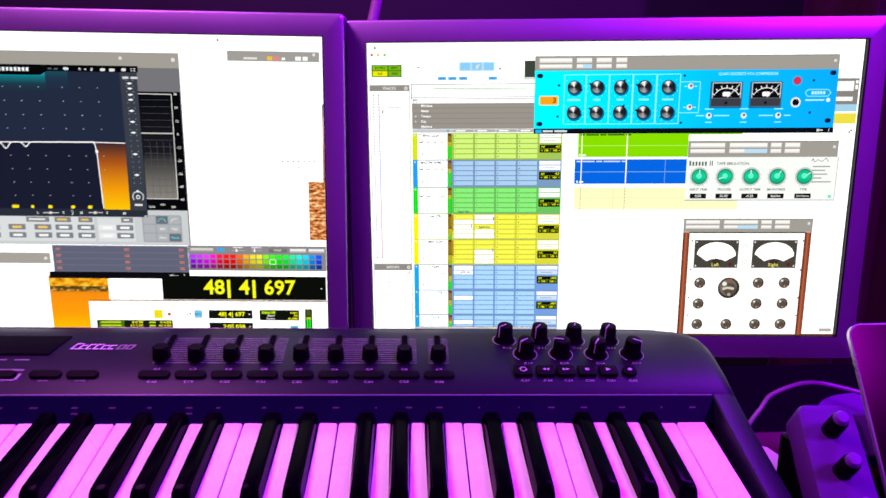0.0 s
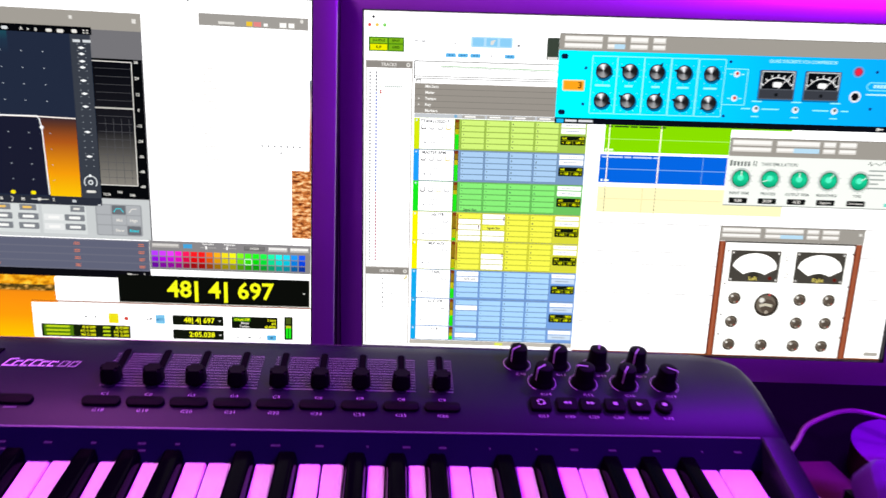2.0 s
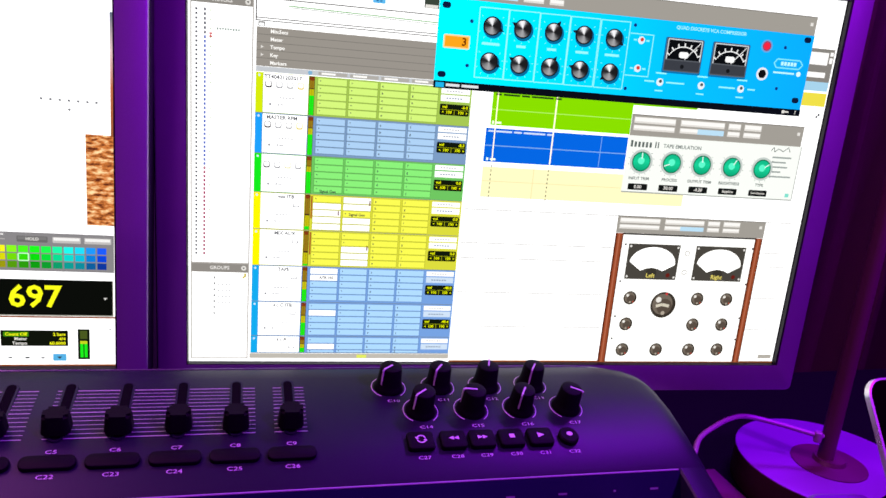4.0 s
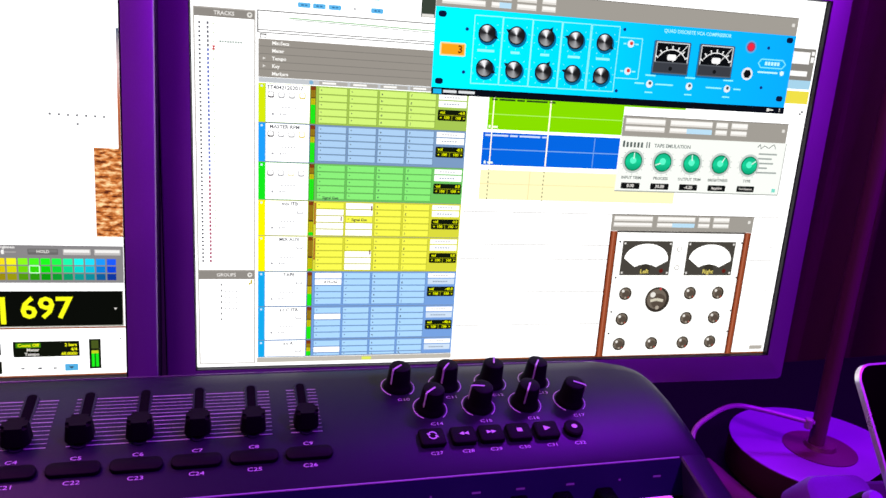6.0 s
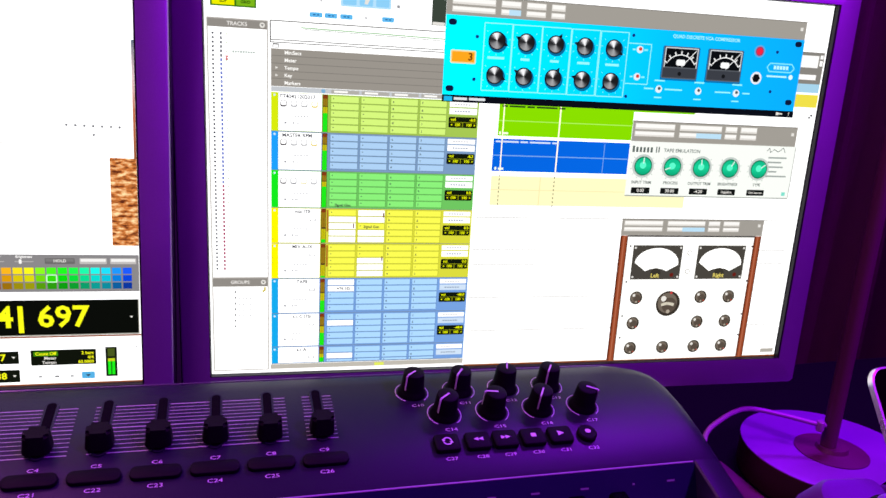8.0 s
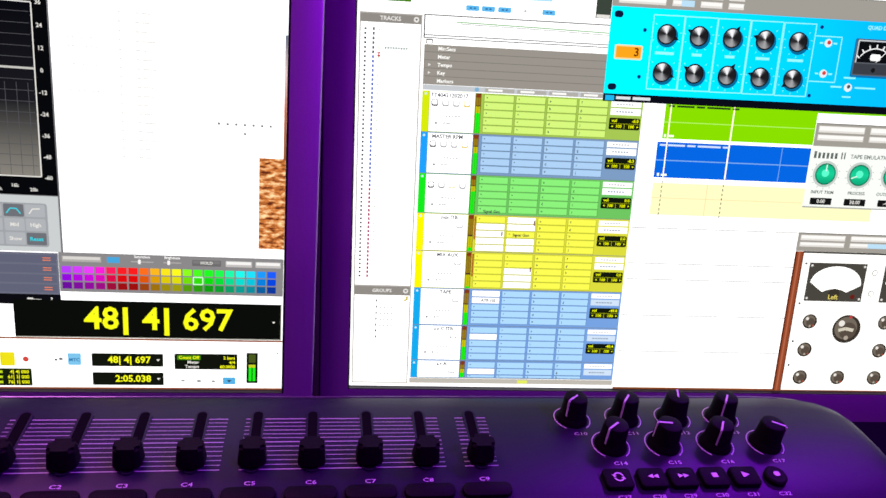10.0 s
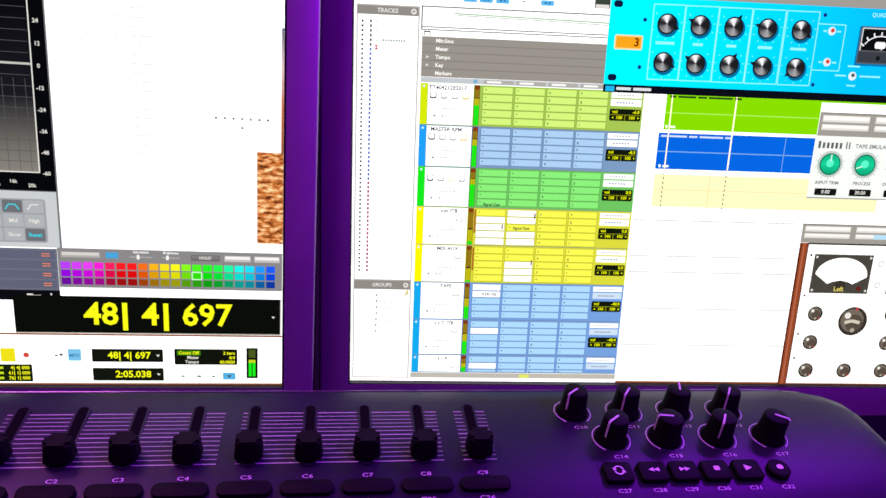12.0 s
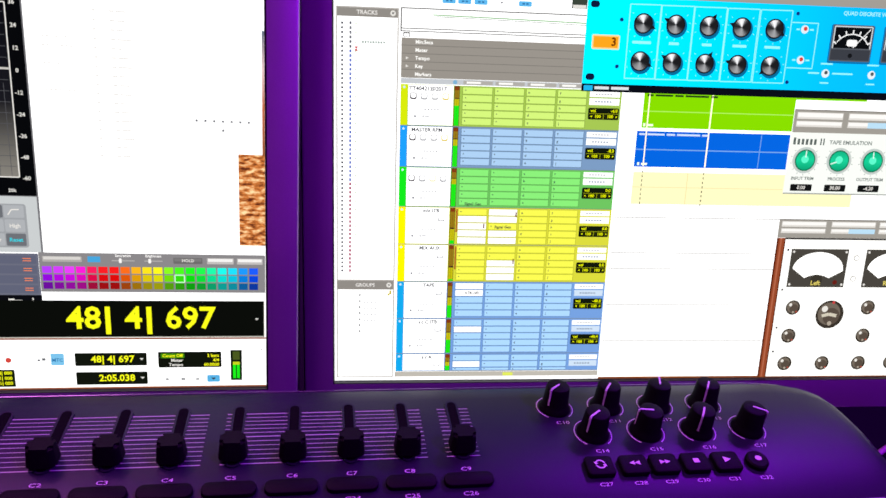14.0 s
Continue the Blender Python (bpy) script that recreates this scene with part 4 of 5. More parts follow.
P.rect("side_scale", -180.2, 115.2, -165.4, 246.4, glow("3A3F49"), 8, eq)
P.rects("scale_heading", [(-178, 240.8, -172.6, 242.8), (-170.8, 240.8, -164.8, 242.8)], glow("D8DCE0"), 9, eq)
for i, v in enumerate((236.9, 232.4, 227.0, 222.5, 212.7, 202.9, 193.2, 173.7, 154.6)):
    P.shape("scale_lamp", [[(-174.8, v), (-172.2, v + 1.1), (-169.6, v), (-172.2, v - 1.1)]], glow("F4F6F8", 1.1), 9, eq)
P.rects("dot_scale", [(u, 239.2 - 4.86 * i, u + 0.9, 239.7 - 4.86 * i) for i in range(20) for u in (-175.4, -169.6)], glow("A8AEB6"), 9, eq)
ring = [(-172.7 + 4.9 * math.cos(radians(a)), 134.3 + 4.9 * math.sin(radians(a))) for a in range(-40, 221, 20)]
P.stroke("output_dial", ring, 0.8, glow("E8ECEE"), 9, eq)
P.disc("output_dial_hub", -172.7, 134.0, 2.0, glow("F0F4F6"), 9, eq, 14)
P.disc("output_dial_face", -172.7, 134.0, 1.1, glow("30343E"), 10, eq, 12)
P.disc("output_dial_mark", -172.7, 139.4, 1.2, glow("F0F4F6"), 10, eq, 12)
P.soft("output_value", -176.4, 125.6, -169.2, 127.6, 0.6, PALE, 9, eq)
COLS = [-447.0, -431.0, -410.0, -394.4, -378.5, -353.4, -337.4, -320.9, -304.9, -284.2, -268.8, -252.8, -232.0, -216.6, -200.7]
P.rects("dot_grid", [(u - 0.5, 134.2 + 12.25 * j, u + 0.5, 135.0 + 12.25 * j) for u in COLS for j in range(9) if j != 4], glow("B4BCC8"), 9, eq)
P.shape("orange_band", [[(-204.4, 122.0), (-180.8, 122.0), (-180.4, 183.4), (-207.2, 183.4)]], glow_ramp("display_orange", ((0.0, "FFC808"), (0.3, "F79E0C"), (0.7, "B0581A"), (0.9, "6A3A24"), (1.0, "3A2A30")), 2, 0.122 + L_LIFT, 0.1834 + L_LIFT), 9, eq)


def response(u):
    """Height of the drawn curve: flat with a small peak and two narrow dips."""
    v = 182.8 + 0.012 * (u + 340)
    v += 3.2 * math.exp(-((u + 326.7) / 4.4) ** 2) - 6.0 * math.exp(-((u + 287.6) / 3.2) ** 2) - 4.4 * math.exp(-((u + 269.6) / 2.8) ** 2)
    return v


curve = [(-442 + 1.5 * i, response(-442 + 1.5 * i)) for i in range(156)] + [(-209.4, 184.9), (-207.8, 182.0), (-206.5, 175.7), (-205.8, 150), (-205.1, 123.0)]
P.stroke("response_curve", curve, 0.9, glow("F4F6FA", 1.15), 11, eq)
P.stroke("response_curve", [(-362, 150), (-356, 168), (-350, 178), (-342, 181.8), (-332, 182.6)], 0.7, glow("E8ECF2"), 11, eq)
P.stroke("response_line", [(-442, 181.8), (-352, 182.8), (-206, 184), (-180.4, 183.6)], 0.9, glow("F4EAE4", 1.15), 11, eq)
P.disc("curve_handle", -206.5, 175.8, 1.5, glow("F4F6FA", 1.15), 12, eq, 12)
for k, u in enumerate((-353.6, -338.1, -322.5, -306.4, -285.5, -269.9, -253.8, -233.0, -217.4)):
    w = (2.6, 2.4, 2.8, 3.2, 3.2, 1.5, 2.0, 1.9, 2.0)[k]
    P.soft("band_lamp", u - w, 122.6, u + w, 125.6, 1.3, glow("F6DE10", 1.1), 11, eq)
P.rect("foot_strip", -452, 115.2, -165.4, 121.4, glow("2A2E3A"), 9, eq)
P.words("L", -266.0, 118.2, 3.4, PALE, 10, eq)
P.words("R", -242.4, 118.6, 3.4, PALE, 10, eq)
P.words("M", -226.0, 118.6, 3.4, PALE, 10, eq)
P.words("S", -202.4, 118.8, 3.4, PALE, 10, eq)
P.rects("foot_slider", [(-261, 118.0, -247, 118.7), (-219.6, 118.6, -206.4, 119.2), (-255.4, 117.2, -253.0, 119.6), (-214.6, 117.6, -212.2, 120.0)], PALE, 10, eq)
P.stroke("foot_mark", [(-235.0, 116.4), (-233.4, 118.6), (-235.0, 120.8)], 0.7, PALE, 10, eq)
P.rects("foot_marks", [(-188, 117.4, -185, 119.6), (-168.4, 115.4, -166, 116.6)], glow("C8CCD2"), 10, eq)

# button rows and slate pane
btn = P.rect("button_pane", -452, 88.2, -128.4, 121.4, glow("CDD1D2"), 5, rack, "pale grey pane of small equaliser buttons")
P.rects("button_field", [(-319.8, 91.2, -215.4, 114.4), (-212.6, 91.2, -178.2, 114.4), (-452, 91.2, -321.6, 110.0)], glow("DCE0E0"), 6, btn)
DIAL, AMBER, LIGHT = glow("80848A"), glow("F6C868"), glow("ECEEEE")
for u in (-442, -418, -396, -372, -349.5, -336.0, -318.0, -294.5, -270.8, -251.4, -231.2, -211.4, -195.2):
    for k, (a, b) in enumerate(((102.1, 107.3), (94.4, 99.6))):
        pale_one = u in (-211.4, -336.0, -349.5)
        P.soft("button", u, a, u + 15.6, b, 0.8, LIGHT if pale_one else DIAL, 8, btn)
        amber = k == 0 and -320 < u < -260
        P.soft("button_caption", u + 3.4, a + 1.4, u + 12.2, b - 1.5, 0.6, glow("F2F2F0", 1.1) if not amber else AMBER, 9, btn)
for u, w in ((-277.4, 21), (-251.5, 15), (-229.6, 13), (-190.3, 11)):
    P.rect("button_top", u, 109.6, u + w, 114.4, DIAL, 8, btn)
    P.rects("button_caption", [(u + 2.4, 111.2, u + w - 3.6, 113.0)], AMBER if w in (15, 13) else PALE, 9, btn)
P.soft("button_field", -171.0, 91.0, -134.6, 117.0, 1.6, glow("A2A5A9"), 7, btn)
for j, v in enumerate((92.0, 100.4, 108.8)):
    for i, u in enumerate((-169.8, -158.0, -146.6)):
        P.soft("button", u, v, u + 10.8, v + 7.4, 0.8, glow("6F7278") if (i, j) == (2, 0) or (i, j) == (1, 2) else glow("B2B5B9"), 8, btn)
P.words("High", -141.2, 104.0, 3.2, PALE, 9, btn)
P.words("Mid", -152.6, 104.0, 3.2, PALE, 9, btn)
P.words("Reset", -141.2, 95.6, 3.2, glow("30D8E8"), 9, btn)
P.words("Show", -152.6, 95.6, 3.0, PALE, 9, btn)
P.stroke("button_mark", [(-156.6, 110.6), (-154.4, 113.6), (-151, 113.6), (-149, 110.6)], 0.7, glow("40D8E8"), 9, btn)
P.stroke("button_mark", [(-144.4, 110.6), (-142.4, 113.6), (-138.4, 113.8)], 0.7, PALE, 9, btn)
slate = P.rect("slate_pane", -257.0, 61.6, -130.4, 87.4, glow("6C6E80"), 5, rack)
P.rects("slate_band", [(-255.6, 62.8 + 6.1 * j, -131.6, 67.8 + 6.1 * j) for j in range(4)], glow("62657A"), 6, slate)
P.rects("mark_pattern", [(u, 64.4 + 6.1 * j, u + 4.6, 64.9 + 6.1 * j) for u in (-254, -190, -139) for j in range(4)] + [(u, 65.8 + 6.1 * j, u + 4.6, 66.3 + 6.1 * j) for u in (-254, -190, -139) for j in range(4)], glow("FF8A5A"), 7, slate)
P.rect("foot_strip", -262, 55.2, -130.2, 61.6, glow("0C0C12"), 5, rack)
P.rects("foot_marks", [(-147.6, 57.6, -141, 58.6), (-149, 56.8, -145.6, 59.4)], PALE, 6, rack)
P.words("?", -135.4, 58.2, 4.2, PALE, 6, rack)

# smaller window and desktop picture below
P.rect("plugin_header", -452, 69.4, -259.6, 79.8, glow("A8A49C"), 3, lscreen)
P.rects("header_field", [(-372, 71.4, -345, 77.8)], glow("E8E6E2", 1.1), 4, lscreen)
P.disc("header_lamp", -264, 74.6, 1.6, PALE, 4, lscreen, 12)
P.rects("dot_column", [(-352, 60, -350.6, 61), (-347, 60, -345.6, 61)], INK, 3, lscreen)
P.stroke("arc_mark", [(-311, 38), (-303, 34), (-296, 27)], 0.5, glow("C87A5A"), 3, lscreen)
photo = P.rect("desktop_picture", -263.6, 0.0, -207.0, 57.6, glow_ramp("display_desktop", ((0.0, "FFC400"), (0.35, "FF9A0A"), (0.7, "F08A10"), (0.78, "8A5A1E"), (0.86, "C8761A"), (1.0, "E07818")), 2, 0.0 + L_LIFT, 0.0576 + L_LIFT, 1.1), 3, lscreen, "orange autumn desktop picture")
P.rect("picture_detail", -263.4, 47.0, -207.2, 55.0, glow_rock("display_tree_tops", "A86410", "F0A010", "FFD040", 130, 1.1), 4, photo)
P.rect("picture_detail", -263.4, 42.2, -207.2, 47.4, glow_rock("display_far_wood", "2E2A12", "7A5A1E", "F0B050", 160), 4, photo)
P.rect("desktop_picture", -15.3, 94.2, 0.0, 150.0, glow_rock("display_rocks", "5E2818", "D47C3C", "FFE0A8", 190, 1.12, 2.2), 3, lscreen, "red rocky hillside desktop picture")
P.rect("desktop_picture", -1.4, 150.0, 0.0, 221.0, glow_ramp("display_hill", ((0.0, "9A5A34"), (0.4, "C8704A"), (0.7, "E8C8C8"), (1.0, "5A6A80")), 2, 0.15 + L_LIFT, 0.221 + L_LIFT), 3, lscreen)
P.rects("desktop_strip", [(-228, 0, 0, 1.0), (-228, 32.9, 0, 34.0)], glow("94502E"), 3, lscreen)

# list window with faint rows
rnd = random.Random(9)
faint = []
for j in range(17):
    v = 226 - 5.0 * j
    faint += [(-92, v, -90.6, v + 1.1), (-83, v, -80.6, v + 1.0), (-79.6, v, -77.4 + rnd.random() * 6, v + 0.9)]
faint += [(-119 + 2.4 * i, 211 - 4.8 * j, -117.6 + 2.4 * i, 211.9 - 4.8 * j) for j in (0, 1, 3, 6) for i in range(7) if rnd.random() < 0.6]
P.rects("faint_listing", faint, glow("E2DFDC", 1.15), 1, lscreen)
for i in range(7):
    P.disc("list_dot", -38.4 + 4.9 * i, 168.8, 0.75, glow("85858A"), 2, lscreen, 10)
P.disc("list_dot", -23.6, 163.6, 0.75, glow("85858A"), 2, lscreen, 10)

# colour palette
pal = P.rect("palette_window", -130.2, 63.8, -0.2, 88.2, glow("8D8A8C"), 6, lscreen, "grey palette with rows of colour swatches")
P.rect("palette_edge", -130.2, 58.6, -0.2, 63.8, WHITE, 6, pal)
P.rect("palette_field", -128.2, 82.6, -106.4, 86.0, glow("B4B0AC"), 7, pal)
P.rect("palette_field", -127.6, 84.0, -107.0, 85.8, glow("DCD8D4"), 8, pal)
P.rect("palette_button", -103.1, 82.6, -96.0, 86.2, glow("48A8E0"), 8, pal)
for cap, u0, u1, knob_u in (("Saturation", -89.6, -76.6, -84.7), ("Brightness", -71.0, -60.6, -67.9)):
    P.words(cap, (u0 + u1) / 2, 86.8, 2.2, glow("F6F4F2", 1.1), 8, pal)
    P.rect("palette_slider", u0, 83.4, u1, 84.0, glow("B8B4B2"), 8, pal)
    P.soft("slider_knob", knob_u - 0.8, 82.3, knob_u + 0.8, 85.2, 0.6, glow("F4F2F0", 1.1), 9, pal)
for u0, u1, h in ((-54.3, -37.4, "6E6C6C"), (-34.7, -19.0, "C6C2C0"), (-17.0, -1.7, "C6C2C0")):
    P.soft("palette_button", u0, 82.2, u1, 86.0, 0.5, glow(h), 8, pal)
    P.rect("button_sheen", u0 + 0.6, 83.8, u1 - 0.6, 85.6, glow("7E7C7C") if h == "6E6C6C" else glow("F0EEEC", 1.1), 9, pal)
P.words("HOLD", -45.8, 84.2, 2.6, PALE, 10, pal)
HUES = (0.775, 0.80, 0.82, 0.86, 0.95, 0.995, 1.0, 0.06, 0.115, 0.15, 0.165, 0.25, 0.30, 0.335, 0.37, 0.44, 0.49, 0.52, 0.575, 0.62)
for c, hue in enumerate(HUES):
    for r, (s, val) in enumerate(((0.88, 1.0), (0.95, 0.88), (0.9, 0.62))):
        rgb = colorsys.hsv_to_rgb(hue % 1, s if not (c < 3 and r == 0) else 0.75, val)
        h = "%02X%02X%02X" % tuple(int(255 * x) for x in rgb)
        u, v = -128.8 + 6.26 * c, 75.6 - 4.95 * r
        P.rect("colour_swatch", u, v, u + 5.3, v + 4.2, glow(h), 7, pal)
P.stroke("swatch_outline", [(-53.8, 70.4), (-48.2, 70.4), (-48.2, 75.0), (-53.8, 75.0), (-53.8, 70.4)], 0.7, glow("C8FFC8", 1.1), 8, pal)

# big counter
P.rect("window_patch", -208, 34.6, -157.4, 54.6, WHITE, 5, lscreen)
clock = P.rect("counter_window", -157.0, 34.4, -0.8, 58.4, glow("0B0D0A"), 7, lscreen, "black counter window with yellow digits")
P.stroke("counter_frame", [(-157, 34.6), (-1.0, 34.9), (-1.0, 58.0)], 0.5, glow("B8B4A8"), 8, clock)
YEL = glow("F0F21A", 1.15)
# the digits stand in three groups between two upright strokes
for tx, u in (("48", -107.6), ("4", -79.0), ("697", -45.6)):
    P.words(tx, u, 46.6, 20.0, YEL, 8, clock, "CENTER", 0.022)
P.rects("counter_stroke", [(-95.4, 36.6, -92.4, 54.6), (-71.4, 36.6, -68.4, 54.6)], YEL, 8, clock)
P.shape("counter_mark", [[(-6.6, 47.0), (-4.4, 47.0), (-5.5, 45.6)]], PALE, 8, clock)

# transport window
tr = P.rect("transport_window", -228, 1.4, -0.4, 32.2, WHITE, 6, lscreen, "white transport window with small black fields")
for a, b, tx in ((15.6, 24.2, "48| 4| 697"), (2.9, 11.5, "2:05.038")):
    f = P.soft("field", -114.6, a, -72.6, b, 0.6, glow("12160E"), 7, tr)
    P.words(tx, -80.0, (a + b) / 2, 6.2, YEL, 8, f, "RIGHT")
    P.shape("field_mark", [[(-76.8, (a + b) / 2 + 0.7), (-74.4, (a + b) / 2 + 0.7), (-75.6, (a + b) / 2 - 0.8)]], PALE, 8, f)
f = P.soft("field", -65.8, 14.0, -27.6, 24.6, 0.6, glow("10140C"), 7, tr)
P.soft("field_badge", -64.2, 20.4, -50, 23.6, 0.5, glow("3F8A10"), 8, f)
P.words("Count Off", -57.1, 22.0, 2.9, YEL, 9, f)
for tx, u, v, al in (("2 bars", -29, 22.0, "RIGHT"), ("Meter", -51, 18.9, "RIGHT"), ("4/4", -29, 18.9, "RIGHT"), ("Tempo", -51, 15.9, "RIGHT"), ("60.0000", -29, 15.9, "RIGHT")):
    P.words(tx, u, v, 2.9, YEL if al and tx[0] in "246" else PALE, 9, f, al)
P.rect("level_meter", -22.0, 4.8, -15.0, 25.6, glow("151A12"), 7, tr)
P.rects("level_bar", [(-20.6, 6.2, -18.8, 15.6), (-18.2, 6.2, -16.4, 15.6)], glow("1CE81C", 1.1), 8, tr)
P.rects("level_bar", [(-20.6, 15.6, -16.4, 17.6)], glow("C8D820"), 8, tr)
P.rects("level_bar", [(-20.6, 19.0, -16.4, 24.6)], glow("4A5A20"), 8, tr)
P.soft("button", -36.6, 3.8, -28.8, 8.6, 0.6, glow("58B4E8"), 7, tr)
P.shape("button_mark", [[(-34.2, 6.8), (-31.2, 6.8), (-32.7, 5.2)]], INK, 8, tr)
P.soft("button", -128.4, 16.2, -120.8, 24.0, 0.6, glow("7FC8F0"), 7, tr)
P.words("MTC", -124.6, 19.6, 3.0, glow("2E78B0"), 8, tr)
P.soft("button", -166.8, 15.4, -158.6, 24.2, 0.6, glow("F2E41A"), 7, tr)
P.disc("record_lamp", -152.4, 19.8, 1.7, glow("D84A40"), 7, tr, 14)
P.rects("button_mark", [(-133.4, 19.4, -131.4, 21), (-136, 19, -134.4, 20.2), (-62, 5.6, -60, 6.6), (-52.4, 5.4, -50, 6.6), (-43.4, 5.4, -41.4, 6.4), (-3.4, 25.2, -2.4, 26), (-178, 20, -176.6, 21.4), (-186, 20, -184.4, 21.2)], glow("6A6A6E"), 7, tr)
f = P.soft("field", -222, 2.2, -149.6, 13.6, 0.6, glow("16200C"), 7, tr)
P.soft("field_badge", -220, 3.2, -196, 12.8, 0.5, glow("4E7A10"), 8, f)
for j in range(3):
    v = 4.6 + 3.4 * j
    P.words(("76| 1| 000", "61| 1| 000", "4| 4| 000")[j], -151, v, 3.0, YEL, 9, f, "RIGHT")
    P.words(("76| 1| 000", "61| 1| 000", "4| 4| 000")[j], -178, v, 3.0, YEL, 9, f, "RIGHT")
    P.rects("field_bars", [(-218, v - 0.8, -199, v + 0.8), (-172, v - 0.8, -166, v + 0.8)], glow("C8E020"), 9, f)

# ---- the controller keyboard ----
# built in its own frame: x along the keys, y to the back, z up from the key bed; it slopes up to the back
KEY = 0.0235
KX, KY, KZ = 0.238, 0.375, 0.800          # right end, front edge and top of the white keys
BASE = Vector((-0.15, 0.48, 0.735))
tilt = Matrix.Translation((0.1, 0.45, 0.80)) @ pose(0, 0, 0, 10.5, 1.5, 0) @ Matrix.Translation((-0.1, -0.45, -0.80))
board = thing("midi_keyboard", tilt @ Matrix.Translation(BASE), "dark grey controller keyboard with faders, knobs and pink-lit white keys", "keyboard")


def kpart(name, bm, material, parent=None, label="", smooth=False):
    bmesh.ops.translate(bm, verts=bm.verts, vec=-BASE)
    return part(name, bm, material, parent or board, label, smooth)


X0 = -0.60
BACK = [(0.5205, 0.8172), (0.5235, 0.8186), (0.545, 0.8226), (0.575, 0.8248), (0.600, 0.8246), (0.611, 0.8230), (0.6180, 0.8192), (0.6218, 0.8130), (0.6232, 0.804), (0.6232, 0.752), (0.5205, 0.752)]


def panel_top():
    bm = bmesh.new()
    # along the panel: place, how far the back draws in, how far the top falls off
    stations = [(X0, 0.0, 0), (-0.3, 0.0, 0), (0.10, 0.0, 0), (0.215, 0.0, 0), (0.230, 0.0012, 0), (0.240, 0.0035, 0), (0.248, 0.0075, 0), (0.254, 0.0130, 0.0002), (0.258, 0.0180, 0.0006), (0.2605, 0.0225, 0.0014), (0.2630, 0.0285, 0.0030), (0.2647, 0.0350, 0.0056), (0.2656, 0.0410, 0.0090), (0.2660, 0.0460, 0.0160)]
    rings = []
    for x, cut, fall in stations:
        ring = []
        for y, z in BACK:
            yy = 0.5450 + (y - 0.5450) * (0.0782 - 0.82 * cut) / 0.0782 if y > 0.5450 else y
            zz = z - fall * min(1.0, (z - 0.752) / 0.045)
            ring.append(bm.verts.new((x, yy, zz)))
        rings.append(ring)
    n = len(BACK)
    for a, b in zip(rings, rings[1:]):
        for i in range(n):
            bm.faces.new((a[i], b[i], b[(i + 1) % n], a[(i + 1) % n]))
    bm.faces.new(rings[0])
    bm.faces.new(rings[-1][::-1])
    return bm


kpart("control_panel", panel_top(), PANEL, None, "matt dark grey control panel", True)
# glossy bead added along the crest to draw its thin rim highlight
bm = bmesh.new()
tube(bm, [(X0 + 0.002, 0.6135, 0.8220), (-0.3, 0.6135, 0.8220), (0.0, 0.6135, 0.8220), (0.18, 0.6135, 0.8220), (0.215, 0.6133, 0.8219), (0.228, 0.6126, 0.8216)], 0.0005, 8)
kpart("crest_glint", bm, CREST_GLINT, None, "thin glossy bead added as the highlight along the back crest", True)
# bead paler than the panel, added for the bright line on its front bevel
kpart("edge_glint", tube(bmesh.new(), [(X0 + 0.002, 0.5208, 0.81735), (-0.2, 0.5208, 0.81735), (0.2435, 0.5208, 0.81735)], 0.0005, 8), EDGE_GLINT, None, "fine paler bead added as the highlight on the panel's front edge", True)
# right cheek beside the keys, swept down to the front
bm = bmesh.new()
sect = []
for y, zt, xo in ((0.358, 0.7960, 0.2630), (0.364, 0.8005, 0.2642), (0.378, 0.8030, 0.2650), (0.42, 0.8060, 0.2655), (0.46, 0.8095, 0.2658), (0.49, 0.8130, 0.2660), (0.51, 0.8160, 0.2660), (0.5215, 0.8178, 0.2660)):
    xi = 0.2445
    sect.append([bm.verts.new(p) for p in ((xi, y, 0.755), (xi, y, zt - 0.001), (xi + 0.001, y, zt), (xo - 0.008, y, zt - 0.0004), (xo - 0.003, y, zt - 0.0028), (xo - 0.0006, y, zt - 0.008), (xo, y, zt - 0.016), (xo, y, 0.755))])
for a, b in zip(sect, sect[1:]):
    for i in range(8):
        bm.faces.new((a[i], b[i], b[(i + 1) % 8], a[(i + 1) % 8]))
bm.faces.new(sect[0])
bm.faces.new(sect[-1][::-1])
kpart("end_cheek", bm, PANEL, None, "", True)
kpart("end_cheek", boxed(X0, -0.446, 0.358, 0.5205, 0.755, 0.806, bevel=0.006), PANEL)
kpart("key_bed", boxed(X0 + 0.004, 0.2445, 0.366, 0.5202, 0.752, 0.776), BODY)
kpart("front_rail", boxed(X0 + 0.004, 0.2440, 0.3585, 0.3735, 0.752, 0.7850, bevel=0.0015), BODY)
kpart("ledge", boxed(X0 + 0.004, 0.2440, 0.3570, 0.3590, 0.7745, 0.7762, bevel=0.0005), KNOB, None, "thin dark ledge on the front rail")
riser = kpart("riser", prism(bmesh.new(), [(0.5207, 0.8168), (0.5198, 0.8170), (0.5092, 0.7996), (0.5098, 0.7985), (0.5207, 0.7985)], -0.446, 0.2443, "x"), RISER, None, "black-blue strip behind the keys")
rnd = random.Random(11)
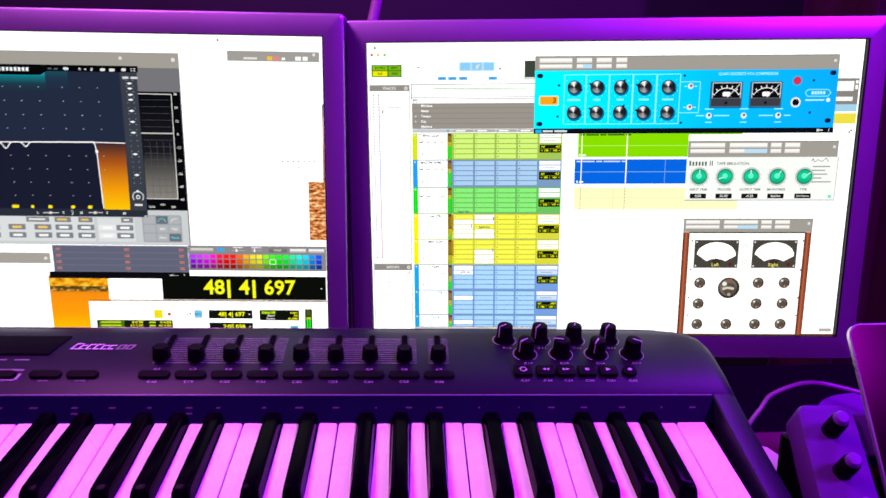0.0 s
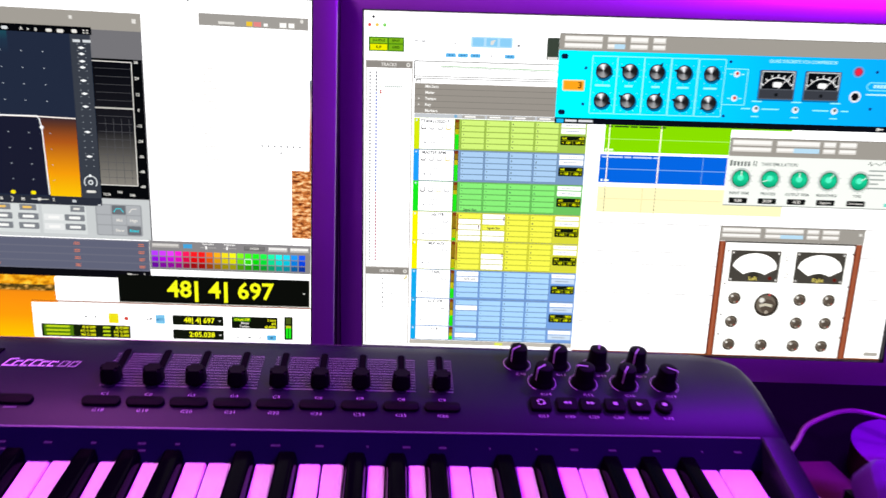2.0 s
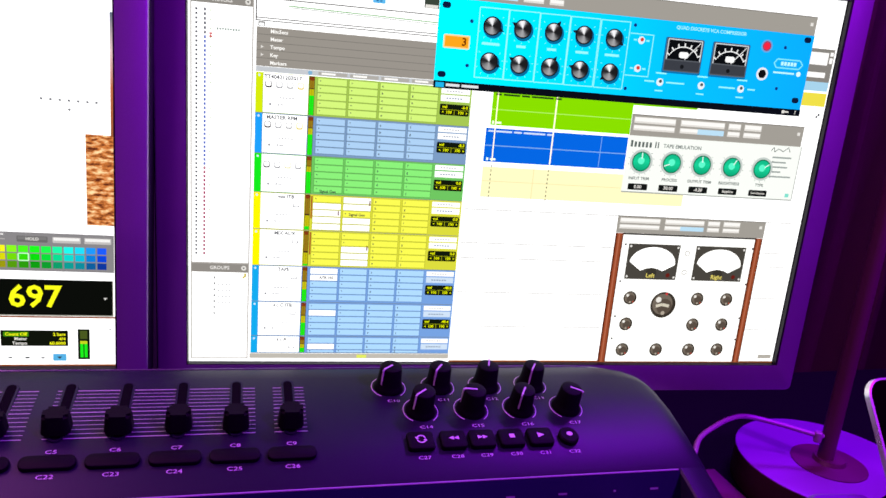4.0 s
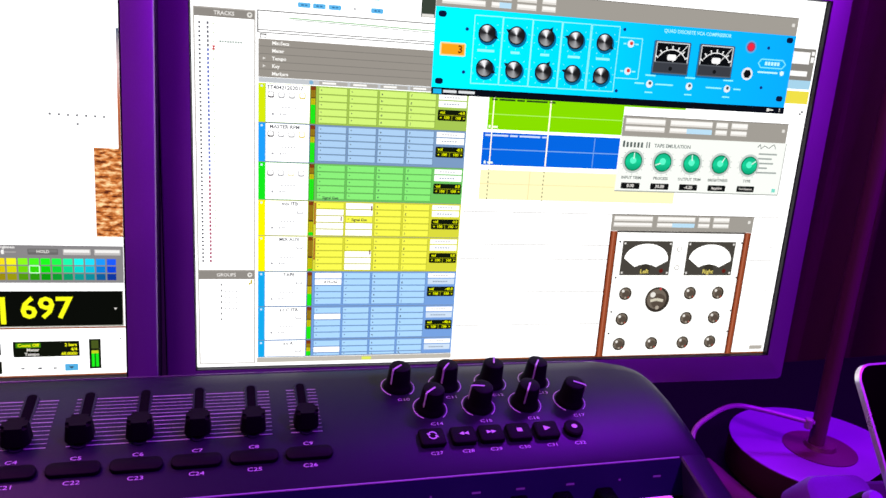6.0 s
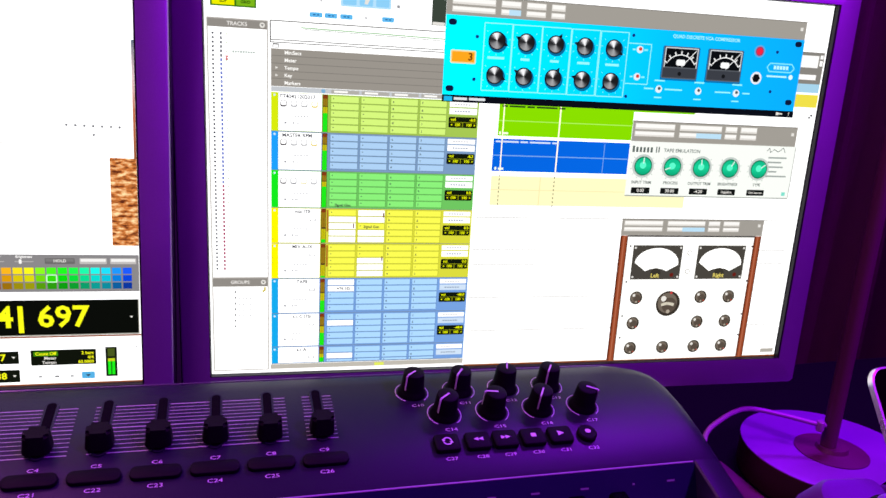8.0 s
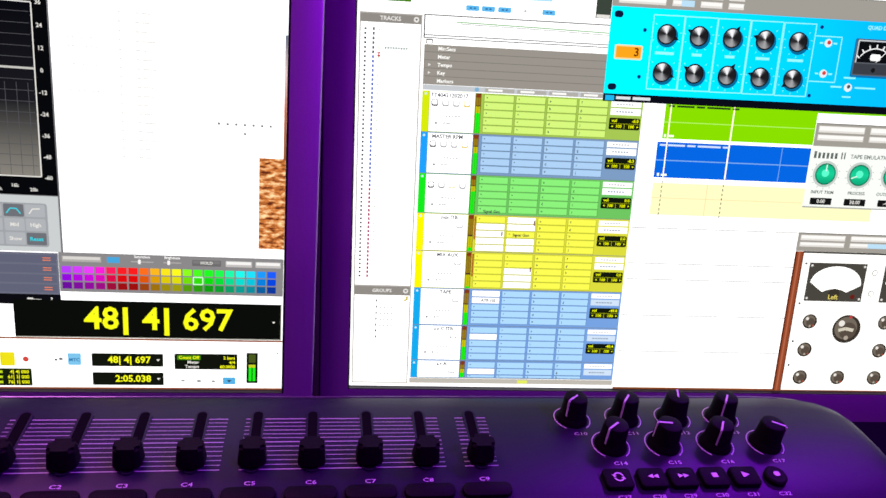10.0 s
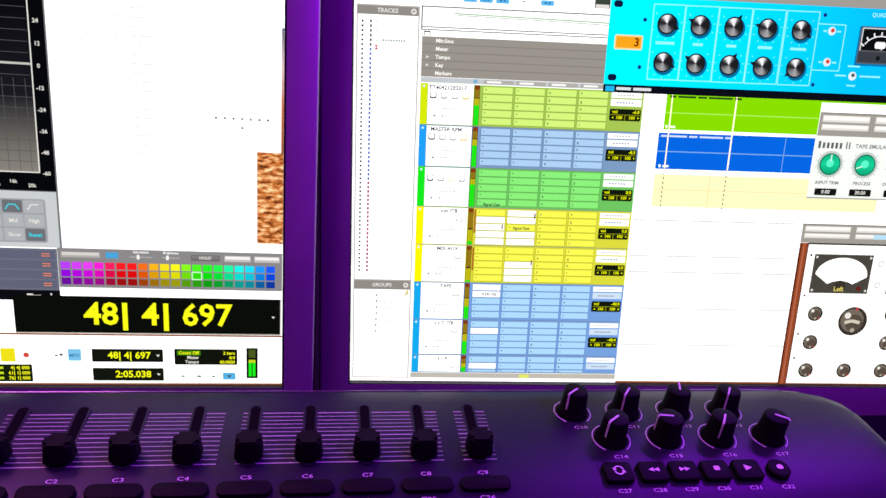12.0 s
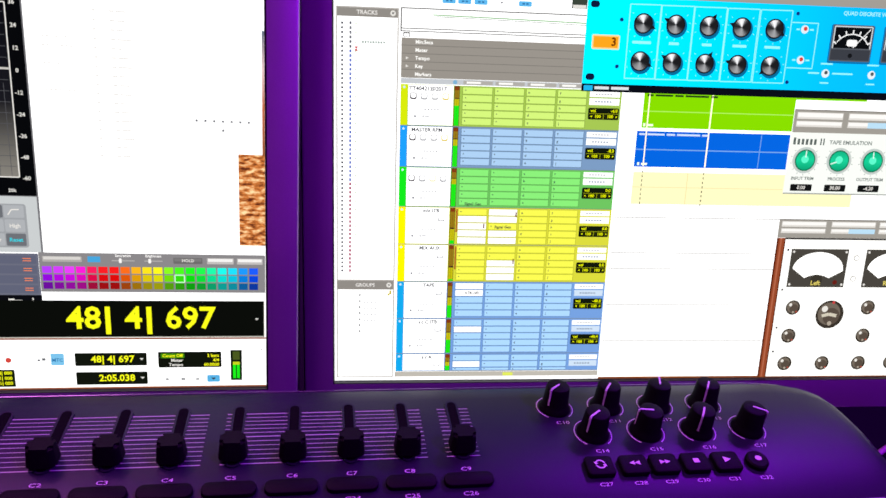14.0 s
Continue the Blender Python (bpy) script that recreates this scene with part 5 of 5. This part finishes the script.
for i in range(24):
    x = 0.228 - 0.0275 * i + rnd.uniform(-0.004, 0.004)
    bm = bmesh.new()
    w = rnd.choice((0.0012, 0.0014, 0.005)) if x > -0.05 else rnd.choice((0.003, 0.005, 0.006))
    for r in range(1 if x > -0.05 else rnd.choice((1, 2))):
        bm.faces.new([bm.verts.new((q, 0.5150 - 0.0022 * r + e * 0.52, 0.8090 - 0.0036 * r + e * 0.854 + 0.0004)) for q, e in ((x - w / 2, 0), (x + w / 2, 0), (x + w / 2, 0.0011), (x - w / 2, 0.0011))])
    kpart("printed_mark", bm, PRINT_FAINT, riser)
for x, y in ((-0.55, 0.40), (-0.55, 0.61), (0.22, 0.40), (0.22, 0.61)):
    # rubber feet down to the desk
    top = tilt @ Vector((x, y, 0.752))
    bm = bmesh.new()
    a = tilt.inverted() @ Vector((top.x, top.y, DESK_Z))
    lathe(bm, [(0.009, 0.0), (0.0105, 0.002), (0.0105, (Vector((x, y, 0.752)) - a).length)], 16)
    bmesh.ops.transform(bm, matrix=Matrix.Translation(a) @ (Vector((x, y, 0.753)) - a).to_track_quat("Z", "Y").to_matrix().to_4x4(), verts=bm.verts)
    kpart("foot", bm, KNOB, None, "", True)

# white keys, counted from the right: C B A G F E D, C ...
NOTES = "CBAGFED"
BW = 0.0137
SHIFT = {"F#": -0.0022, "G#": 0.0, "A#": 0.0022, "C#": -0.0016, "D#": 0.0016}
BLACKS = {}
for i in range(29):
    note = NOTES[i % 7]
    if note in "BAGED" and i < 28:
        sharp = {"B": "A#", "A": "G#", "G": "F#", "E": "D#", "D": "C#"}[note]
        BLACKS[i + 1] = KX - KEY * (i + 1) + SHIFT[sharp]
GAP = 0.0007
KEY_BACK, BLACK_FRONT = 0.5105, 0.4235


def white_key(i):
    x1, x0 = KX - KEY * i - GAP, KX - KEY * (i + 1) + GAP
    r, l = BLACKS.get(i), BLACKS.get(i + 1)
    tr_, tl = (r - BW / 2 - 0.0007 if r else x1), (l + BW / 2 + 0.0007 if l else x0)
    yf, yc = KY, BLACK_FRONT - 0.0012
    out = [(x0, yf), (x1, yf), (x1, yc)]
    if r:
        out.append((tr_, yc))
    out += [(tr_, KEY_BACK), (tl, KEY_BACK)]
    if l:
        out.append((tl, yc))
    out.append((x0, yc))
    key = tuple((round(a - x0, 5), round(b, 5)) for a, b in out)
    return x0, key


KEYMESH = {}
for i in range(29):
    x0, key = white_key(i)
    if key not in KEYMESH:
        bm = bmesh.new()
        prism(bm, key, KZ - 0.0088, KZ)
        ed = [e for e in bm.edges if all(v.co.z > KZ - 1e-4 for v in e.verts)]
        bmesh.ops.bevel(bm, geom=ed, offset=0.0007, segments=2, affect="EDGES")
        bmesh.ops.recalc_face_normals(bm, faces=bm.faces)
        me = bpy.data.meshes.new("white_key")
        bm.to_mesh(me)
        bm.free()
        me.materials.append(IVORY)
        KEYMESH[key] = me
    ob = link("white_key", KEYMESH[key], board, "" if i else "glossy white plastic key")
    ob.matrix_basis = Matrix.Translation(Vector((x0, 0, -0.0004 * (i % 3 == 1))) - BASE)

bm = bmesh.new()
half, ht = BW / 2, 0.0115
rings = []
for y, z, inset in ((BLACK_FRONT, 0.0, 0.0), (BLACK_FRONT + 0.0012, 0.0060, 0.0006), (BLACK_FRONT + 0.0030, 0.0100, 0.0010), (BLACK_FRONT + 0.0052, ht - 0.0003, 0.0012), (BLACK_FRONT + 0.0085, ht, 0.0012), (0.4700, ht - 0.0016, 0.0012), (0.5180, 0.0065, 0.0012)):
    top_half = half - inset
    r = min(0.0022, z * 0.4 + 1e-5)
    ring = [(-half, -0.012), (-half + 0.0001, min(z, 0.002))]
    ring += [(-top_half + r - r * math.cos(radians(q)), z - r + r * math.sin(radians(q))) for q in (0, 22, 45, 68, 90)]
    ring += [(-c, d) for c, d in ring[::-1]]
    rings.append([bm.verts.new((c, y, d)) for c, d in ring])
m_ = len(rings[0])
for a, b in zip(rings, rings[1:]):
    for i in range(m_):
        bm.faces.new((a[i], a[(i + 1) % m_], b[(i + 1) % m_], b[i]))
bm.faces.new(rings[0])
bm.faces.new(rings[-1][::-1])
bmesh.ops.recalc_face_normals(bm, faces=bm.faces)
BLACKMESH = bpy.data.meshes.new("black_key")
bm.to_mesh(BLACKMESH)
bm.free()
BLACKMESH.materials.append(EBONY)
BLACKMESH.polygons.foreach_set("use_smooth", [True] * len(BLACKMESH.polygons))
BLACKMESH.set_sharp_from_angle(angle=radians(50))
for n, x in BLACKS.items():
    ob = link("black_key", BLACKMESH, board, "glossy black plastic key" if n == 2 else "")
    ob.matrix_basis = Matrix.Translation(Vector((x, 0, KZ)) - BASE)


def top_z(y):
    for (a, za), (b, zb) in zip(BACK, BACK[1:]):
        if a <= y <= b:
            return za + (zb - za) * (y - a) / (b - a)
    return 0.8172


def on_panel(x, y, lift=0.0):
    """A pose that lies on the control panel."""
    s = math.degrees(math.atan2(top_z(y + 0.004) - top_z(y - 0.004), 0.008))
    return Matrix.Translation(Vector((x, y, top_z(y) + lift)) - BASE) @ pose(0, 0, 0, s, 0, 0)


def printed(words, x, y, size, mat=PRINT_MID, align="CENTER", parent=None):
    letters("printed_label", words, size, mat, parent or board, on_panel(x, y, 0.0003) @ Matrix.Diagonal((1.3, 0.92, 1, 1)), align)


def placed(name, me, m, parent=None, label=""):
    ob = link(name, me, parent or board, label)
    ob.matrix_basis = m
    return ob


def mesh_of(bm, mat, smooth=True):
    me = bpy.data.meshes.new("piece")
    bmesh.ops.recalc_face_normals(bm, faces=bm.faces)
    bm.to_mesh(me)
    bm.free()
    me.materials.append(mat)
    if smooth:
        me.polygons.foreach_set("use_smooth", [True] * len(me.polygons))
        me.set_sharp_from_angle(angle=radians(38))
    return me


# faders with slots, caps, pads and printed scale
cap = bmesh.new()
prism(cap, rounded(-0.0066, 0.0066, -0.0058, 0.0058, 0.0036, 8), 0.002, 0.0118)
for v in cap.verts:
    if v.co.z > 0.01:
        v.co.x *= 0.86
        v.co.y = v.co.y * 0.72
ed = [e for e in cap.edges if all(v.co.z > 0.01 for v in e.verts)]
bmesh.ops.bevel(cap, geom=ed, offset=0.0014, segments=3, affect="EDGES")
CAP = mesh_of(cap, KNOB)
stem = bmesh.new()
box(stem, -0.0012, 0.0012, -0.0032, 0.0032, -0.002, 0.004)
STEM = mesh_of(stem, BODY, False)
# no recess is cut: a flat near-black strip gives the slot's inner shade
SLOT = mesh_of(prism(bmesh.new(), rounded(-0.0023, 0.0023, -0.0200, 0.0215, 0.0022, 4), -0.001, 0.00035), SLOT_SHADE, False)
SLOT_RIM = mesh_of(prism(bmesh.new(), rounded(-0.0034, 0.0034, -0.0210, 0.0225, 0.0033, 5), -0.001, 0.0002), PANEL, False)
PAD = mesh_of(prism(bmesh.new(), rounded(-0.0120, 0.0120, -0.0038, 0.0038, 0.0034, 5), -0.001, 0.0026, bevel=0.0008), KNOB)
for i in range(9):
    x = 0.0326 - 0.0274 * (8 - i)
    fd = placed("fader", SLOT_RIM, on_panel(x, 0.5745), None, "short-throw fader on a black strip that stands in for its shaded slot" if not i else "")
    placed("slot", SLOT, Matrix.Identity(4), fd)
    placed("stem", STEM, Matrix.Translation((0, -0.0138 - 0.0005 * (i % 2), 0)), fd)
    placed("cap", CAP, Matrix.Translation((0, -0.0138 - 0.0005 * (i % 2), 0)), fd, "black rubber cap")
    placed("pad", PAD, on_panel(x, 0.5405), None, "long black rubber button" if not i else "")
    printed("C%d" % (i + 1), x, 0.5474, 0.0034)
    printed("C%d" % (i + 18), x, 0.5335, 0.0034)
for a, b in ((-0.1930, -0.0915), (-0.0828, 0.0150), (0.0245, 0.0412)):
    for k in range(13):
        y = 0.5915 - 0.00295 * k
        z = top_z(y) + 0.00012
        w = 0.0004 if k % 6 else 0.0006
        bm = bmesh.new()
        bm.faces.new([bm.verts.new(p) for p in ((a, y - w / 2, z), (b, y - w / 2, z), (b, y + w / 2, z), (a, y + w / 2, z))])
        kpart("printed_line", bm, PRINT_DIM)

# rotary knobs
sk = bmesh.new()
lathe(sk, [(0.0086, 0.0), (0.0086, 0.0010), (0.0077, 0.0028), (0.0070, 0.0050), (0.0064, 0.0135), (0.0060, 0.0146), (0.0050, 0.0150)], 28)
KNOBMESH = mesh_of(sk, KNOB)
pt = bmesh.new()
box(pt, -0.00045, 0.00045, -0.0010, 0.0062, 0.0148, 0.0153)
box(pt, -0.00045, 0.00045, 0.0060, 0.0070, 0.0035, 0.0148)
POINTER = mesh_of(pt, PRINT_MID, False)


def arc_ring(r, w, a0, a1):
    bm = bmesh.new()
    n = 28
    prev = None
    for i in range(n + 1):
        a = radians(a0 + (a1 - a0) * i / n)
        cur = [bm.verts.new((q * math.cos(a), q * math.sin(a), 0.00015)) for q in (r, r + w)]
        if prev:
            bm.faces.new((prev[0], prev[1], cur[1], cur[0]))
        prev = cur
    return mesh_of(bm, PRINT_MID, False)


ARC = arc_ring(0.0096, 0.0005, -55, 235)
turns = (128, 142, -20, 146, 126, 82, 148, -122)
spots = [(0.0897 + 0.0294 * i, 0.5905) for i in range(4)] + [(0.1043 + 0.0296 * i, 0.5690) for i in range(4)]
for i, (x, y) in enumerate(spots):
    kn = placed("knob", KNOBMESH, on_panel(x, y) @ pose(0, 0, 0, 0, 0, turns[i]), None, "black rotary knob with a white pointer" if not i else "")
    placed("pointer", POINTER, Matrix.Identity(4), kn, "white pointer line" if not i else "")
    placed("printed_arc", ARC, on_panel(x, y))
    printed("C%d" % (10 + i), x + 0.0008, y - 0.0132, 0.0034)

# transport buttons
BTN = mesh_of(prism(bmesh.new(), rounded(-0.0072, 0.0072, -0.0058, 0.0058, 0.0020, 4), -0.001, 0.0030, bevel=0.0009), KNOB)
BTN_ROUND = mesh_of(lathe(bmesh.new(), [(0.0058, -0.001), (0.0058, 0.0022), (0.0050, 0.0030)], 24), KNOB)


def flat(outlines):
    bm = bmesh.new()
    for o in outlines:
        bm.faces.new([bm.verts.new((x, y, 0.0034)) for x, y in o])
    return mesh_of(bm, PRINT_MID, False)


def tri_mark(x, s):
    return [(x - s, -abs(s) * 0.9), (x + s, 0), (x - s, abs(s) * 0.9)]


def loop_mark():
    out = []
    for half_turn in (0, 180):
        for k in range(8):
            a, b = radians(half_turn + 15 + 17 * k), radians(half_turn + 15 + 17 * (k + 1))
            out.append([(q * math.cos(t), q * math.sin(t)) for q, t in ((0.0020, a), (0.0027, a), (0.0027, b), (0.0020, b))])
        a = radians(half_turn + 158)
        out.append([(0.0012 * math.cos(a - 0.1), 0.0012 * math.sin(a - 0.1)), (0.0036 * math.cos(a - 0.1), 0.0036 * math.sin(a - 0.1)), (0.0025 * math.cos(a + 0.5), 0.0025 * math.sin(a + 0.5))])
    return out


MARKS = [loop_mark(), [tri_mark(-0.0014, -0.0014), tri_mark(0.0014, -0.0014)], [tri_mark(-0.0014, 0.0014), tri_mark(0.0014, 0.0014)],
         [[(-0.0015, -0.0013), (0.0015, -0.0013), (0.0015, 0.0013), (-0.0015, 0.0013)]], [tri_mark(0, 0.002)],
         [[(0.0018 * math.cos(k * 0.5236), 0.0015 * math.sin(k * 0.5236)) for k in range(12)]]]
for i, x in enumerate((0.0992, 0.1171, 0.1334, 0.1503, 0.1674, 0.1847)):
    b = placed("transport_button", BTN_ROUND if i == 5 else BTN, on_panel(x, 0.5445), None, "black transport button" if not i else "")
    placed("symbol", flat(MARKS[i]), Matrix.Identity(4), b)
    printed("C%d" % (27 + i), x + 0.0008, 0.5350, 0.0032)

# left half of the panel: small display, buttons, product mark
lcd = kpart("lcd_window", prism(bmesh.new(), [(-0.336, 0.5655), (-0.2765, 0.5655), (-0.2700, 0.5935), (-0.329, 0.5935)], 0.8200, 0.8255), LCD, None, "dark glass display window")
lcd.location.z += 0.0002
for i, (x, w) in enumerate(((-0.366, 0.011), (-0.335, 0.011), (-0.302, 0.010), (-0.268, 0.011), (-0.2405, 0.0105))):
    ob = placed("pad", PAD, on_panel(x, 0.5405))
    if i != 2:
        kpart("printed_mark", boxed(x - 0.004, x + 0.004, 0.5345, 0.5352, top_z(0.535) - 0.0003, top_z(0.535) + 0.0002), PRINT_DIM)
bm = bmesh.new()
for a, b, c, d in ((-0.3175, -0.287, 0.5345, 0.5362), (-0.3175, -0.287, 0.5455, 0.5472), (-0.3175, -0.3152, 0.5345, 0.5472), (-0.2892, -0.287, 0.5345, 0.5472)):
    box(bm, a, b, c, d, top_z((c + d) / 2) - 0.0012, top_z((c + d) / 2) + 0.0003)
kpart("printed_frame", bm, PRINT_DIM)
for x, y in ((-0.3755, 0.5885), (-0.355, 0.5885), (-0.383, 0.573), (-0.3615, 0.573)):
    ob = placed("small_pad", PAD, on_panel(x, y) @ Matrix.Diagonal((0.75, 1, 1, 1)))
for x, y, w in ((-0.364, 0.594, 0.012), (-0.369, 0.5815, 0.018), (-0.375, 0.566, 0.012), (-0.366, 0.5545, 0.02), (-0.3235, 0.5595, 0.009), (-0.309, 0.5595, 0.006), (-0.2945, 0.5595, 0.011)):
    kpart("printed_mark", boxed(x - w / 2, x + w / 2, y - 0.0006, y + 0.0006, top_z(y) - 0.0005, top_z(y) + 0.0002), PRINT_DIM)
# product mark as plain slanted shapes
bm = bmesh.new()
for k, (w, h) in enumerate(((0.006, 0.0085), (0.0045, 0.006), (0.0045, 0.0075), (0.005, 0.0075), (0.005, 0.006), (0.0045, 0.006))):
    x = -0.2635 + 0.0058 * k
    z = top_z(0.577) + 0.0004
    for a, b, c, d in ((0, w, 0, 0.0011), (0, w, h - 0.0011, h), (0, 0.0011, 0.0011, h - 0.0011)):
        vs = [bm.verts.new((x + q + 0.35 * r, 0.5735 + r, z + 0.03 * r)) for q, r in ((a, c), (b, c), (b, d), (a, d))]
        bm.faces.new(vs)
kpart("product_mark", bm, PRINT, None, "pale slanted product mark")
bm = bmesh.new()
for k in range(2):
    x = -0.2275 + 0.0068 * k
    z = top_z(0.577) + 0.0004
    for a, b, c, d in ((0, 0.0055, 0, 0.001), (0, 0.0055, 0.0055, 0.0065), (0, 0.001, 0.001, 0.0055), (0.0045, 0.0055, 0.001, 0.0055)):
        bm.faces.new([bm.verts.new((x + q + 0.35 * r, 0.5735 + r, z + 0.03 * r)) for q, r in ((a, c), (b, c), (b, d), (a, d))])
kpart("product_mark", bm, PRINT_DIM)

# ---- desk lamp behind the keyboard ----
lamp = thing("desk_lamp", Matrix.Translation((0.510, 0.664, DESK_Z)), "grey desk lamp with a thick round base and slim pole", "lamp")
# side darker and top lighter by colour, for light falling from above
part("base", lathe(bmesh.new(), [(0.0755, 0.0), (0.0765, 0.002), (0.0765, 0.0285)], 64), LAMP_SHADED, lamp, "thick base, its side coloured dark as in shade", True)
part("base_lit_top", lathe(bmesh.new(), [(0.0768, 0.0286), (0.0766, 0.0294), (0.0750, 0.0300), (0.002, 0.0303)], 64), LAMP_LIT, lamp, "round top of the base, coloured violet as brightly lit", True)
part("collar", lathe(bmesh.new(), [(0.031, 0.0302), (0.031, 0.0310), (0.014, 0.0326), (0.0125, 0.036)], 40, (-0.003, -0.004, 0)), POLE, lamp, "", True)
part("pole", lathe(bmesh.new(), [(0.0068, 0.034), (0.0066, 0.30), (0.0064, 0.62)], 24, (-0.007, -0.003, 0)), POLE, lamp, "slim reddish metal pole", True)
part("plug", lathe(bmesh.new(), [(0.0030, -0.0045), (0.0035, -0.003), (0.0035, 0.004), (0.0028, 0.0048)], 16, (-0.0215, -0.004, 0.057)), CORD, lamp, "", True)

cord = part("lamp_cord", tube(bmesh.new(), [(0.494, 0.660, 0.749), (0.484, 0.662, 0.751), (0.455, 0.672, 0.757), (0.428, 0.678, 0.762), (0.407, 0.672, 0.765), (0.385, 0.662, 0.765), (0.362, 0.650, 0.762), (0.345, 0.632, 0.758), (0.328, 0.616, 0.752), (0.316, 0.606, 0.735), (0.310, 0.600, 0.6955)], 0.0021), CORD, None, "", True)
tagged(cord, "pale round cord looping from the lamp to the desk", "cable")

# ---- small box with four knobs, on a slope beside the keyboard ----
up = Vector((0.10, 0.77, 0.638)).normalized()
nx = Vector((1, -0.13, 0)).normalized()
nrm = nx.cross(up).normalized()
nx = up.cross(nrm)
slope = Matrix((nx, up, nrm)).transposed().to_4x4()
unit = thing("knob_box", Matrix.Translation((0.2845, 0.466, 0.842)) @ slope, "grey-violet sloping effects box with four round knobs", "effects box")
part("case", prism(bmesh.new(), rounded(-0.0025, 0.0368, -0.155, 0.000, 0.009, 6), -0.030, 0.0, bevel=0.0045), BOX, unit, "", True)
part("end_block", boxed(0.0370, 0.0570, -0.034, -0.002, -0.030, -0.009, bevel=0.002), BOX, unit, "violet block at the upper end")
for i in range(4):
    c = (0.0168, -0.0205 - 0.0288 * i, 0.0002)
    kb_ = part("knob", lathe(bmesh.new(), [(0.0062, 0.0), (0.0060, 0.0150), (0.0052, 0.0180)], 24, c), KNOB, unit, "", True)
    # brighter violet cap paints the light caught by the dark knob's top
    part("cap", lathe(bmesh.new(), [(0.0050, 0.0181), (0.0048, 0.0208), (0.0038, 0.0222), (0.0020, 0.0226)], 24, c), CAPS, kb_, "knob cap coloured violet as the lit top" if not i else "", True)
bm = bmesh.new()
prism(bm, [(0.345, DESK_Z), (0.480, DESK_Z), (0.478, 0.812), (0.468, 0.812), (0.375, 0.735)], 0.281, 0.305, "x")
part("bracket", bm, BODY, None)
bpy.data.objects["bracket"].parent = unit
bpy.data.objects["bracket"].matrix_parent_inverse = unit.matrix_world.inverted()

# ---- sheet-metal stand with a lip, leaning back ----
lean_up, lean_n = Vector((0, 0.5695, 0.822)).normalized(), Vector((0, -0.822, 0.5695)).normalized()
stand_rot = Matrix((Vector((1, 0, 0)), lean_up, lean_n)).transposed().to_4x4()
stand = thing("laptop_stand", Matrix.Translation((0.3270, 0.3838, 0.7423)) @ stand_rot, "dark glossy sheet-metal stand leaning back with a bright rim", "stand")
part("plate", prism(bmesh.new(), rounded(0.0, 0.30, 0.0, 0.181, 0.009, 6), -0.0025, 0.0), PLATE, stand, "dark lacquered plate")
bm = bmesh.new()
o_, i_ = rounded(-0.0011, 0.3011, -0.0011, 0.1821, 0.0101, 6), rounded(0.0, 0.30, 0.0, 0.181, 0.009, 6)
n = len(o_)
L = [[bm.verts.new((x, y, z)) for x, y in q] for q, z in ((i_, 0.0006), (o_, 0.0002), (o_, -0.0030), (i_, -0.0030))]
for a, b in zip(L, L[1:] + L[:1]):
    for k in range(n):
        bm.faces.new((a[k], a[(k + 1) % n], b[(k + 1) % n], b[k]))
part("rim", bm, ALU_EDGE, stand, "bright metal rim", True)
shelf = pose(0, 0.0122, 0.001, 34.7, 0, 0)
part("lip", boxed(-0.004, 0.30, -0.003, 0.0, 0.0, 0.045, bevel=0.0008), CAPS, stand, "violet bent lip").matrix_basis = shelf
part("stop_block", boxed(0.017, 0.040, 0.0002, 0.009, 0.0012, 0.0085, bevel=0.001), CAPS, stand).matrix_basis = shelf
part("screw", lathe(bmesh.new(), [(0.0032, 0), (0.0032, 0.001), (0.0022, 0.0018), (0.0008, 0.0012)], 20, (0, 0, 0)), STEEL, stand, "small bright screw", True).matrix_basis = shelf @ pose(0.0020, 0.0002, 0.0165, -90, 0, 0)
bm = bmesh.new()
prism(bm, [(0.405, DESK_Z), (0.60, DESK_Z), (0.49, 0.86), (0.478, 0.86), (0.41, 0.742)], 0.44, 0.56, "x")
sup = part("support", bm, BODY, None)
sup.parent = stand
sup.matrix_parent_inverse = stand.matrix_world.inverted()

# ---- loose small things ----
board_red = part("wooden_board", boxed(0.322, 0.428, 0.545, 0.705, DESK_Z, DESK_Z + 0.003, bevel=0.0008), REDWOOD, None)
tagged(board_red, "reddish-brown wooden board lying flat on the desk", "board")
sheet = part("paper_sheet", prism(bmesh.new(), [(0.352, 0.690), (0.376, 0.670), (0.392, 0.602), (0.364, 0.580)], DESK_Z + 0.0032, DESK_Z + 0.0038), PAPER, None)
tagged(sheet, "white strip of paper lying on the wooden board", "paper")
arm = part("cable", tube(bmesh.new(), [(-0.035, 0.86, 1.10), (-0.02, 0.87, 1.16), (0.0, 0.87, 1.25), (0.03, 0.89, 1.5), (0.05, 1.0, 2.0), (0.05, 1.2, 2.58)], 0.006), CORD, None, "", True)
tagged(arm, "pale cable hanging down behind the monitors", "cable")
